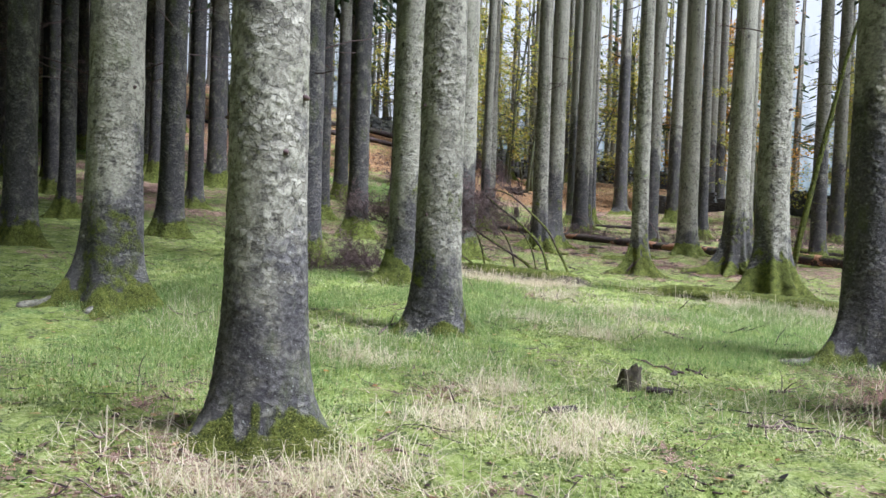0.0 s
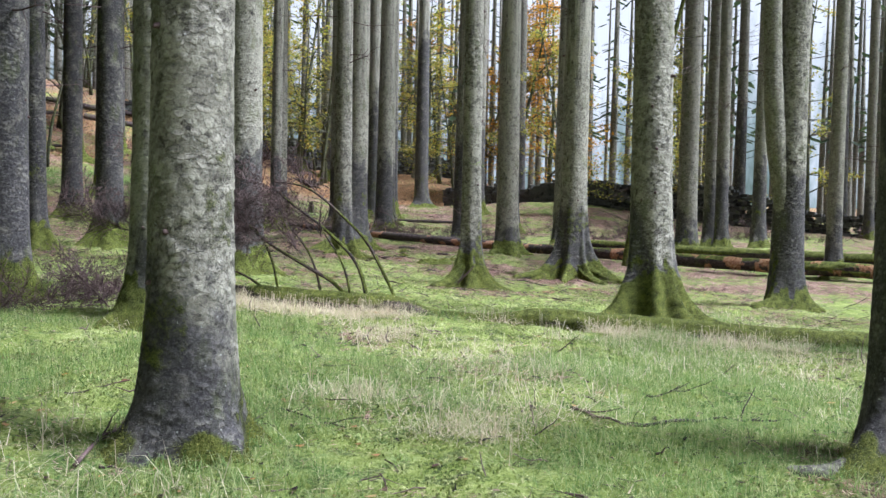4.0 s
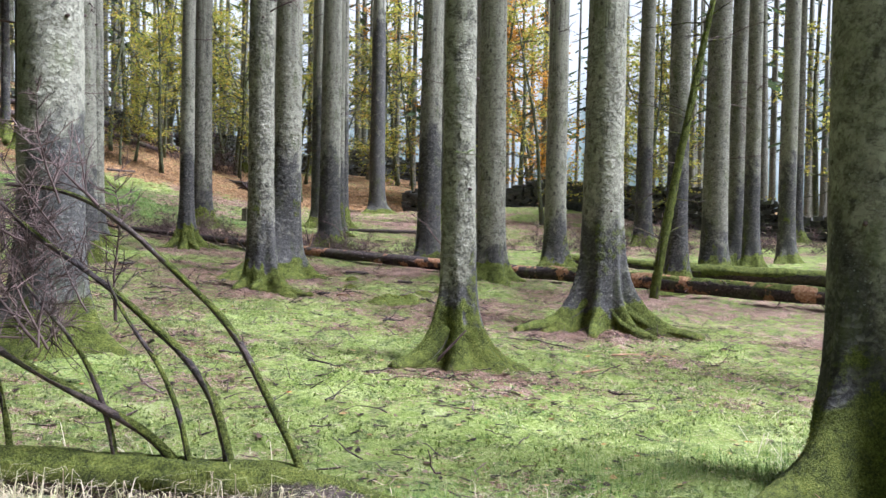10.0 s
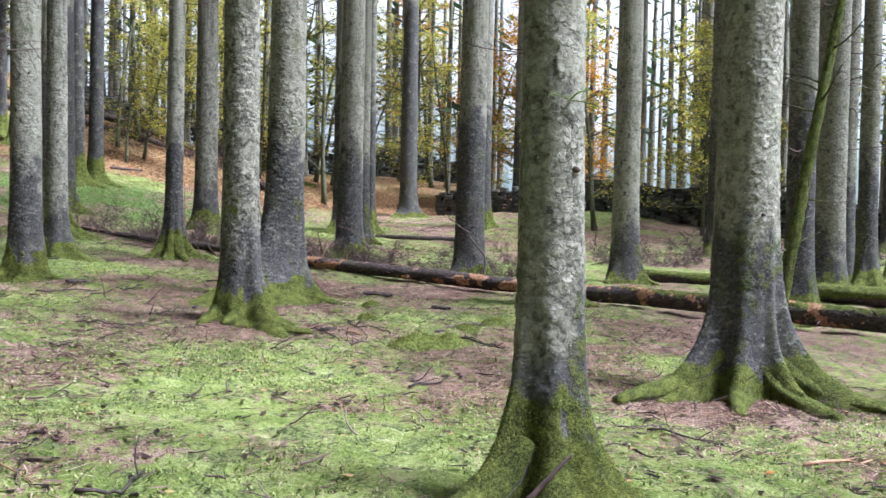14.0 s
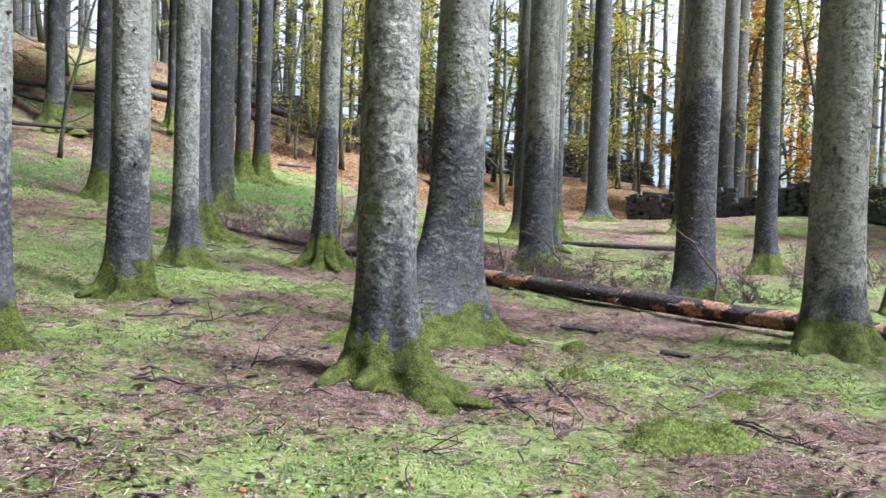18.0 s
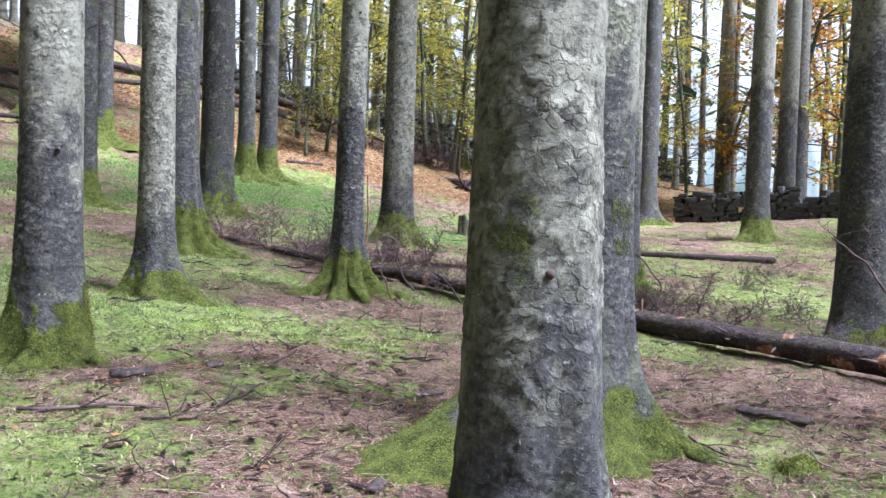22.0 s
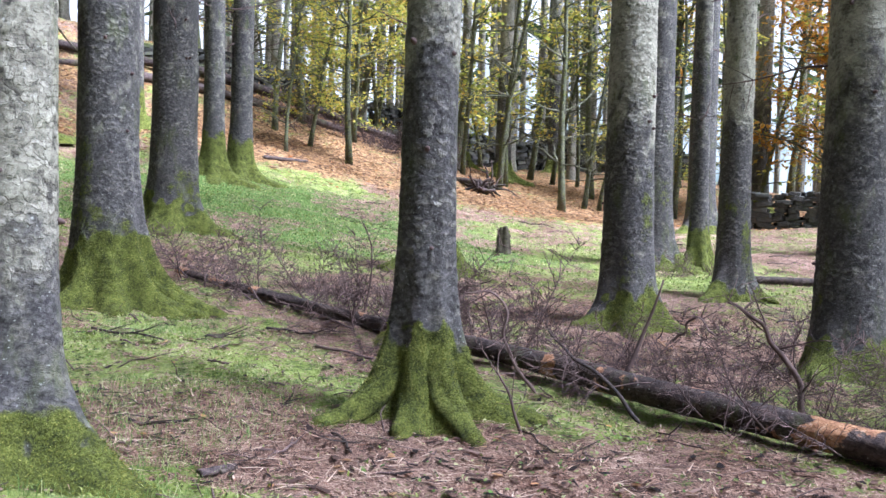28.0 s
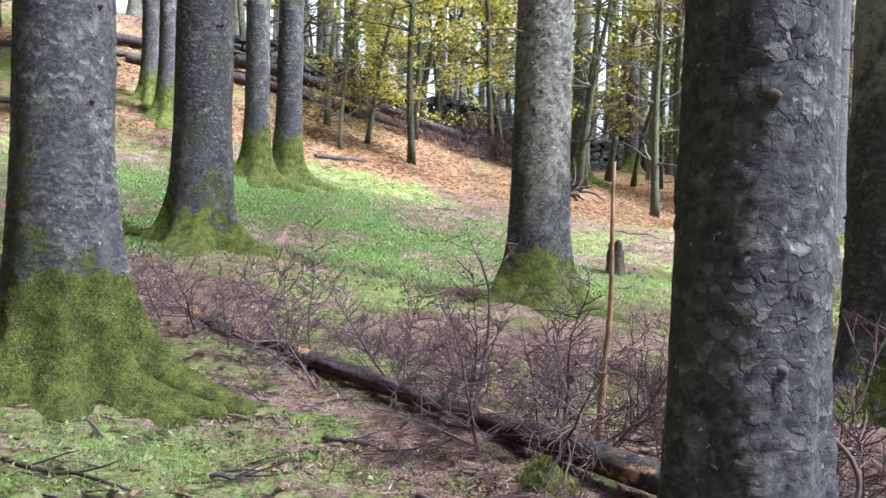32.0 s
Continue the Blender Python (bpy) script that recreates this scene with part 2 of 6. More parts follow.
    h = calc(n, l, "ADD", h, calc(n, l, "MULTIPLY", curl, 0.9))
    h = calc(n, l, "SUBTRACT", h, calc(n, l, "MULTIPLY", ticks, 0.8))
    h = calc(n, l, "ADD", h, calc(n, l, "MULTIPLY", calc(n, l, "MULTIPLY", fuzz.outputs[0], mossy), 2.4))
    bumped(n, l, p, h, 1.0, 0.015)
    return m


BARK = bark_material("spruce_bark", (0.30, 0.285, 0.225), (0.18, 0.168, 0.132), (0.055, 0.05, 0.042))
GREENBARK = bark_material("beech_bark", (0.17, 0.17, 0.12), (0.11, 0.115, 0.07), (0.05, 0.05, 0.035), 0.4)
LOGBARK = bark_material("log_bark", (0.13, 0.095, 0.085), (0.075, 0.055, 0.052), (0.028, 0.022, 0.024), 0.3)


def twig_material():
    m, n, l, p = material("dead_twig", 0.9)
    co = n.new("ShaderNodeTexCoord").outputs["Object"]
    t = ntex(n, l, "Noise", co, Scale=5.0, Detail=5.0, Roughness=0.7)
    isl = n.new("ShaderNodeNewGeometry").outputs["Random Per Island"]
    v = calc(n, l, "ADD", calc(n, l, "MULTIPLY", t.outputs[0], 0.6), calc(n, l, "MULTIPLY", isl, 0.4))
    l.new(ramp(n, l, v, ((0.2, (0.028, 0.019, 0.019)), (0.5, (0.095, 0.064, 0.06)), (0.8, (0.25, 0.175, 0.16)))).outputs[0], p.inputs["Base Color"])
    return m


def plain_material(name, stops, scale=12.0, rough=0.85, bump=0.004, island=0.4):
    m, n, l, p = material(name, rough)
    co = n.new("ShaderNodeTexCoord").outputs["Object"]
    t = ntex(n, l, "Noise", co, Scale=scale, Detail=6.0, Roughness=0.7)
    v = t.outputs[0]
    if island:
        isl = n.new("ShaderNodeNewGeometry").outputs["Random Per Island"]
        v = calc(n, l, "ADD", calc(n, l, "MULTIPLY", v, 1 - island), calc(n, l, "MULTIPLY", isl, island))
    l.new(ramp(n, l, v, stops).outputs[0], p.inputs["Base Color"])
    if bump:
        bumped(n, l, p, t.outputs[0], 0.7, bump)
    return m


def leaf_material(name, stops):
    m, n, l, p = material(name, 0.6)
    isl = n.new("ShaderNodeNewGeometry").outputs["Random Per Island"]
    col = ramp(n, l, isl, stops).outputs[0]
    l.new(col, p.inputs["Base Color"])
    tr = n.new("ShaderNodeBsdfTranslucent")
    l.new(col, tr.inputs[0])
    mix = n.new("ShaderNodeMixShader")
    mix.inputs[0].default_value = 0.5
    l.new(p.outputs[0], mix.inputs[1])
    l.new(tr.outputs[0], mix.inputs[2])
    l.new(mix.outputs[0], n["Material Output"].inputs[0])
    return m


TWIG = twig_material()
WETSTICK = plain_material("wet_stick", ((0.3, (0.014, 0.010, 0.010)), (0.55, (0.05, 0.036, 0.032)), (0.8, (0.15, 0.11, 0.09))), 20.0, 0.7, 0.003, 0.0)
MOSS = plain_material("cushion_moss", ((0.36, (0.02, 0.026, 0.006)), (0.5, (0.09, 0.108, 0.02)), (0.66, (0.22, 0.24, 0.055))), 40.0, 0.95, 0.02, 0.0)
PEELED = plain_material("peeled_wood", ((0.3, (0.20, 0.105, 0.06)), (0.6, (0.42, 0.25, 0.15)), (0.8, (0.55, 0.40, 0.28))), 14.0, 0.7, 0.003, 0.0)
STONE = plain_material("wall_stone", ((0.25, (0.024, 0.025, 0.022)), (0.5, (0.07, 0.07, 0.064)), (0.66, (0.14, 0.14, 0.128)), (0.80, (0.085, 0.105, 0.028))), 5.0, 0.9, 0.02, 0.45)
STUMPWOOD = plain_material("rotten_wood", ((0.3, (0.035, 0.028, 0.022)), (0.55, (0.10, 0.085, 0.06)), (0.8, (0.12, 0.14, 0.04))), 18.0, 0.95, 0.02, 0.0)
NEEDLES = leaf_material("spruce_needles", ((0.0, (0.018, 0.032, 0.014)), (1.0, (0.05, 0.075, 0.03))))
YELLOW = leaf_material("yellow_leaves", ((0.0, (0.18, 0.23, 0.042)), (0.4, (0.34, 0.35, 0.06)), (0.75, (0.52, 0.44, 0.08)), (1.0, (0.45, 0.29, 0.05))))
AMBER = leaf_material("amber_leaves", ((0.0, (0.45, 0.24, 0.03)), (0.5, (0.55, 0.31, 0.04)), (1.0, (0.40, 0.16, 0.025))))
FALLEN = leaf_material("fallen_leaves", ((0.0, (0.16, 0.08, 0.04)), (0.5, (0.40, 0.215, 0.09)), (0.9, (0.58, 0.38, 0.19)), (1.0, (0.6, 0.20, 0.05))))
GRASS = leaf_material("green_grass", ((0.0, (0.10, 0.19, 0.05)), (0.6, (0.23, 0.33, 0.09)), (1.0, (0.56, 0.56, 0.30))))
STRAW = leaf_material("straw_grass", ((0.0, (0.50, 0.40, 0.28)), (0.6, (0.78, 0.68, 0.52)), (1.0, (0.50, 0.52, 0.26))))
FROND = leaf_material("moss_fronds", ((0.0, (0.06, 0.075, 0.014)), (0.5, (0.18, 0.20, 0.036)), (1.0, (0.42, 0.41, 0.11))))
SPRIG = leaf_material("moss_sprigs", ((0.0, (0.07, 0.10, 0.02)), (0.5, (0.26, 0.32, 0.075)), (1.0, (0.56, 0.57, 0.27))))
SCRAP = leaf_material("twig_scraps", ((0.0, (0.012, 0.009, 0.009)), (0.45, (0.05, 0.03, 0.028)), (0.55, (0.40, 0.26, 0.19)), (1.0, (0.75, 0.6, 0.47))))
BARKSCRAP = leaf_material("bark_scraps", ((0.0, (0.018, 0.014, 0.014)), (0.5, (0.06, 0.038, 0.034)), (0.8, (0.15, 0.09, 0.07)), (1.0, (0.32, 0.22, 0.18))))
LITTER = leaf_material("needle_scraps", ((0.0, (0.014, 0.010, 0.009)), (0.4, (0.12, 0.06, 0.042)), (0.75, (0.40, 0.22, 0.15)), (1.0, (0.72, 0.55, 0.42))))


def ground_material():
    m, n, l, p = material("forest_floor", 0.95)
    pos = n.new("ShaderNodeNewGeometry").outputs["Position"]
    big = ntex(n, l, "Noise", pos, Scale=0.55, Detail=5.0, Roughness=0.6)
    mid = ntex(n, l, "Noise", pos, Scale=2.6, Detail=6.0, Roughness=0.65)
    fine = ntex(n, l, "Noise", pos, Scale=34.0, Detail=6.0, Roughness=0.75)
    grain = ntex(n, l, "Noise", pos, Scale=120.0, Detail=4.0, Roughness=0.8)
    green = ramp(n, l, calc(n, l, "ADD", calc(n, l, "MULTIPLY", fine.outputs[0], 0.55), calc(n, l, "MULTIPLY", mid.outputs[0], 0.45)),
                 ((0.36, (0.03, 0.045, 0.012)), (0.43, (0.16, 0.22, 0.04)), (0.52, (0.305, 0.36, 0.095)), (0.62, (0.51, 0.54, 0.25)))).outputs[0]
    dull = ramp(n, l, fine.outputs[0], ((0.36, (0.028, 0.036, 0.011)), (0.46, (0.115, 0.15, 0.04)), (0.58, (0.28, 0.325, 0.11)), (0.68, (0.45, 0.45, 0.22)))).outputs[0]
    hump = ntex(n, l, "Noise", pos, Scale=4.6, Detail=5.0, Roughness=0.6)
    green = blend(n, l, span(n, l, hump.outputs[0], 0.52, 0.40), green, dull)
    lush = ramp(n, l, fine.outputs[0], ((0.38, (0.03, 0.06, 0.014)), (0.48, (0.115, 0.19, 0.038)), (0.6, (0.25, 0.35, 0.10)))).outputs[0]
    strew = ntex(n, l, "Noise", stretched(n, l, pos, 1.0, 2.6, 1.0), Scale=46.0, Detail=5.0, Roughness=0.75)
    strew2 = ntex(n, l, "Noise", stretched(n, l, pos, 2.6, 1.0, 1.0), Scale=40.0, Detail=5.0, Roughness=0.75)
    bits = calc(n, l, "MAXIMUM", strew.outputs[0], strew2.outputs[0])
    brown = ramp(n, l, calc(n, l, "ADD", calc(n, l, "MULTIPLY", bits, 0.6), calc(n, l, "ADD", calc(n, l, "MULTIPLY", grain.outputs[0], 0.25), calc(n, l, "MULTIPLY", mid.outputs[0], 0.2))),
                 ((0.46, (0.018, 0.012, 0.011)), (0.515, (0.12, 0.068, 0.052)), (0.57, (0.33, 0.20, 0.148)), (0.64, (0.64, 0.49, 0.39)))).outputs[0]
    rust = ramp(n, l, ntex(n, l, "Voronoi", pos, Scale=14.0).outputs["Color"],
                ((0.2, (0.075, 0.04, 0.021)), (0.5, (0.215, 0.118, 0.055)), (0.8, (0.40, 0.25, 0.12)))).outputs[0]
    col = blend(n, l, span(n, l, calc(n, l, "ADD", attr(n, "lush"), calc(n, l, "MULTIPLY", calc(n, l, "SUBTRACT", mid.outputs[0], 0.5), 1.1)), 0.4, 0.6), green, lush)
    spot = ntex(n, l, "Noise", pos, Scale=7.5, Detail=6.0, Roughness=0.7)
    wear = calc(n, l, "ADD", attr(n, "litter"), calc(n, l, "MULTIPLY", calc(n, l, "SUBTRACT", mid.outputs[0], 0.5), 1.0))
    wear = calc(n, l, "ADD", wear, calc(n, l, "MULTIPLY", calc(n, l, "SUBTRACT", spot.outputs[0], 0.5), 1.6))
    wear = calc(n, l, "ADD", wear, calc(n, l, "MULTIPLY", calc(n, l, "SUBTRACT", fine.outputs[0], 0.5), 1.5))
    col = blend(n, l, span(n, l, wear, 0.44, 0.60), col, brown)
    dry = calc(n, l, "ADD", attr(n, "leaves"), calc(n, l, "MULTIPLY", calc(n, l, "SUBTRACT", mid.outputs[0], 0.5), 1.0))
    col = blend(n, l, span(n, l, dry, 0.4, 0.6), col, rust)
    l.new(col, p.inputs["Base Color"])
    bumped(n, l, p, calc(n, l, "ADD", fine.outputs[0], calc(n, l, "MULTIPLY", grain.outputs[0], 0.6)), 1.0, 0.035)
    return m


GROUND = ground_material()


# ---- mesh helpers ----
def quad_mesh(name, verts, quads, mat, smoothed=True, attrs=None):
    me = bpy.data.meshes.new(name)
    verts, quads = np.asarray(verts, np.float32), np.asarray(quads, np.int32)
    k = quads.shape[1]
    me.vertices.add(len(verts))
    me.vertices.foreach_set("co", verts.ravel())
    me.loops.add(quads.size)
    me.loops.foreach_set("vertex_index", quads.ravel())
    me.polygons.add(len(quads))
    me.polygons.foreach_set("loop_start", np.arange(0, quads.size, k, dtype=np.int32))
    me.polygons.foreach_set("use_smooth", np.full(len(quads), smoothed))
    for key, vals in (attrs or {}).items():
        a = me.attributes.new(key, "FLOAT", "POINT")
        a.data.foreach_set("value", np.asarray(vals, np.float32).ravel())
    me.materials.append(mat)
    me.update(calc_edges=True)
    me.validate()
    return me


class Soup:
    """Collects tubes and faces for one mesh."""
    def __init__(self):
        self.v, self.f, self.m, self.moss = [], [], [], []

    def tube(self, pts, radii, sides=5, mossy=0.0, cap=True):
        pts = [Vector(q) for q in pts]
        start = len(self.v)
        for i, q in enumerate(pts):
            d = (pts[min(i + 1, len(pts) - 1)] - pts[max(i - 1, 0)]).normalized()
            a = d.orthogonal().normalized() if i == 0 else (a - d * a.dot(d)).normalized()
            b = d.cross(a)
            for k in range(sides):
                w = 2 * math.pi * k / sides
                self.v.append(q + (a * math.cos(w) + b * math.sin(w)) * radii[i])
                self.moss.append(mossy)
        for i in range(len(pts) - 1):
            for k in range(sides):
                c = start + i * sides
                self.f.append((c + k, c + (k + 1) % sides, c + sides + (k + 1) % sides, c + sides + k))
        if cap:
            self.f.append(tuple(range(start + sides - 1, start - 1, -1)))
            self.f.append(tuple(range(len(self.v) - sides, len(self.v))))

    def face(self, *pts):
        start = len(self.v)
        self.v += [Vector(q) for q in pts]
        self.moss += [0.0] * len(pts)
        self.f.append(tuple(range(start, start + len(pts))))

    def mesh(self, name, mat, smoothed=True):
        me = bpy.data.meshes.new(name)
        me.from_pydata([tuple(q) for q in self.v], [], self.f)
        me.polygons.foreach_set("use_smooth", [smoothed] * len(self.f))
        a = me.attributes.new("moss", "FLOAT", "POINT")
        a.data.foreach_set("value", self.moss)
        me.materials.append(mat)
        me.update()
        return me


def child(name, mesh, parent, label="", m=None):
    ob = new(name, mesh)
    ob.parent = parent
    if m is not None:
        ob.matrix_local = m
    return tagged(ob, label)


def base(name, x, y, z, label, category, group="", turn=0.0, kind=""):
    ob = new(name)
    ob.empty_display_size = 0.2
    ob.matrix_world = pose(x, y, z, 0, 0, turn)
    return tagged(ob, label, category, group, kind)


def wander(rng, start, way, length, steps, bend, droop=0.0):
    """A crooked line of points."""
    q, d, out = Vector(start), Vector(way).normalized(), [Vector(start)]
    for _ in range(steps):
        d = (d + Vector((rng.uniform(-bend, bend), rng.uniform(-bend, bend), rng.uniform(-bend, bend) - droop))).normalized()
        q = q + d * (length / steps)
        out.append(q)
    return out


# ---- ground sheet ----
def axis(before, lo, hi, after, step, coarse, reach):
    """Fine steps from lo to hi, coarser ones out to before and after, then ever wider."""
    mid = np.concatenate([np.arange(before, lo - coarse / 2, coarse), np.arange(lo, hi + step / 2, step), np.arange(hi + coarse, after + coarse / 2, coarse)])
    lo, hi = mid[0], mid[-1]
    out, grow = [], coarse
    q = 0.0
    while q < reach:
        grow *= 1.22
        q += grow
        out.append(q)
    out = np.array(out)
    return np.concatenate([(lo - out)[::-1], mid, hi + out])


def build_ground():
    xs, ys = axis(-9, -3.5, 12, 24, 0.056, 0.15, 2500), axis(0, 2.5, 40, 62, 0.056, 0.15, 2500)
    gx, gy = np.meshgrid(xs, ys)
    x, y = gx.ravel(), gy.ravel()
    z = ground_z(x, y)
    i = (np.arange(len(ys) - 1)[:, None] * len(xs) + np.arange(len(xs) - 1)[None, :]).ravel()
    quads = np.stack([i, i + 1, i + len(xs) + 1, i + len(xs)], 1)
    me = quad_mesh("ground", np.stack([x, y, z], 1), quads, GROUND, True, {"litter": litter(x, y), "leaves": leafy(x, y), "lush": lushness(x, y)})
    return tagged(new("ground", me), "mossy forest floor with needle litter and fallen leaves", "ground", kind="structure")


def litter(x, y):
    far = smooth(15, 25, y + 0.35 * (x - 6))
    feet = 0.0
    for a, b in ((5.3, 8.3), (4.6, 6.2), (4.9, 6.9), (9.9, 21.3), (6.6, 18.6), (9.1, 37.8), (7.3, 27.8), (5.9, 33.5), (6.7, 33.2), (5.2, 34.0), (7.7, 33.5), (-0.6, 5.0)):
        feet = feet + 0.42 * np.exp(-((x - a) ** 2 + (y - b) ** 2) / 0.7)
    blotch = 0.4 * fbm(x * 0.3 + 3, y * 0.3, 21, 2) + 0.6 * fbm(x * 0.95, y * 0.95, 23, 3)
    return np.clip(0.16 + 0.33 * far + (blotch - 0.5) * 1.35 + 0.12 * smooth(4, -2, x) * smooth(46, 52, y) + 0.07 * smooth(35, 39, y) * smooth(6, 9, x) + feet, 0, 1)


def leafy(x, y):
    edge = 50.8 + 3.0 * (fbm(x * 0.15, y * 0.02, 41, 2) - 0.5) - 3.0 * smooth(3, -2, x) + 1.5 * smooth(10, 18, x)
    return smooth(edge, edge + 4, y) * (0.8 + 0.2 * smooth(-1, 5, x)) * (0.64 + 0.5 * (fbm(x * 0.3, y * 0.3, 44, 2) - 0.5))


def lushness(x, y):
    strip = smooth(43.5, 45.5, y + 0.1 * x) * smooth(53.5, 51.0, y + 3.0 * smooth(3, -2, x)) * smooth(13, 8, x)
    first = smooth(6.0, 8.5, y) * smooth(14.0, 11.5, y) * 0.42
    return np.clip(np.maximum(strip * 0.9, first), 0, 1)


build_ground()


# ---- added glowing ring, painted as hazy bright distance behind the wood ----
def backdrop():
    m = bpy.data.materials.new("glowing_haze")
    m.use_nodes = True
    n, l = m.node_tree.nodes, m.node_tree.links
    n.remove(n["Principled BSDF"])
    # the ring emits its own light; haze and sky brightness are painted in
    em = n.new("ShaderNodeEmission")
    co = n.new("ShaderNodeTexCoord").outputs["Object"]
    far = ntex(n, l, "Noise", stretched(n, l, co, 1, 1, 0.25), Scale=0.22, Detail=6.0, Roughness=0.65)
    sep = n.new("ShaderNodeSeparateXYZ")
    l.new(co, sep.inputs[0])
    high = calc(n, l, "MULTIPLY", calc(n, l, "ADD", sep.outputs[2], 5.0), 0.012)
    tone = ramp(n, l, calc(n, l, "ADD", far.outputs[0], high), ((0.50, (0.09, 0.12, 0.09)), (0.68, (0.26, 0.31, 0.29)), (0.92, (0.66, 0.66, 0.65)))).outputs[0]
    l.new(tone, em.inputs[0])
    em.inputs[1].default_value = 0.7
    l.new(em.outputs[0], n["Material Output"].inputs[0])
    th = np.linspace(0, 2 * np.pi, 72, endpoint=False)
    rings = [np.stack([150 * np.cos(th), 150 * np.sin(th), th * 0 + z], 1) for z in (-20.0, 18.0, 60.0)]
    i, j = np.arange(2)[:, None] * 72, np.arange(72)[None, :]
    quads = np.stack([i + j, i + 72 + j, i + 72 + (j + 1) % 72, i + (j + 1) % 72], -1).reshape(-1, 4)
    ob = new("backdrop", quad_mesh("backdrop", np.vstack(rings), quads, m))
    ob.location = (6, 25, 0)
    tagged(ob, "glowing backdrop ring painted as pale hazy hillside and bright sky beyond the wood", "backdrop", kind="structure")


backdrop()


# ---- moss fronds ----
def fronds(name, P, N, parent, seed, size=1.0, mat=None):
    """Short moss shoots that stand out from a surface at the points P, along N."""
    rng = np.random.RandomState(seed)
    n = len(P)
    way = N + rng.normal(0, 0.55, (n, 3))
    way /= np.linalg.norm(way, axis=1)[:, None]
    side = np.cross(way, rng.normal(0, 1, (n, 3)))
    side /= np.linalg.norm(side, axis=1)[:, None] + 1e-6
    ln, wd = rng.uniform(0.010, 0.024, (n, 1)) * size, rng.uniform(0.004, 0.008, (n, 1)) * size
    b = P - way * 0.004
    V = np.stack([b - side * wd / 2, b + side * wd / 2, b + way * ln], 1).reshape(-1, 3)
    return tagged(child(name, quad_mesh(name, V, np.arange(3 * n).reshape(-1, 3), mat or FROND, False), parent), kind="stuff")


FOOT = {}


def foot_moss(seed, tree, count):
    x, y, z, t, ms = FOOT[seed]
    rng = np.random.RandomState(seed + 5)
    w = (np.clip(ms - 0.45, 0, 1) * np.hypot(x, y) * (z < 3) * (z > -0.15)).ravel()
    if w.sum() < 1:
        return
    k = rng.choice(len(w), int(min(count, w.sum() * 60)), p=w / w.sum())
    P = np.stack([x.ravel()[k], y.ravel()[k], z.ravel()[k]], 1)
    tk = t.ravel()[k]
    P[:, 0] += -np.sin(tk) * rng.uniform(-0.006, 0.006, len(k))
    P[:, 1] += np.cos(tk) * rng.uniform(-0.006, 0.006, len(k))
    P[:, 2] += rng.uniform(-0.008, 0.008, len(k))
    fronds("moss_cover", P, np.stack([np.cos(tk), np.sin(tk), 0.35 + 0 * tk], 1), tree, seed)


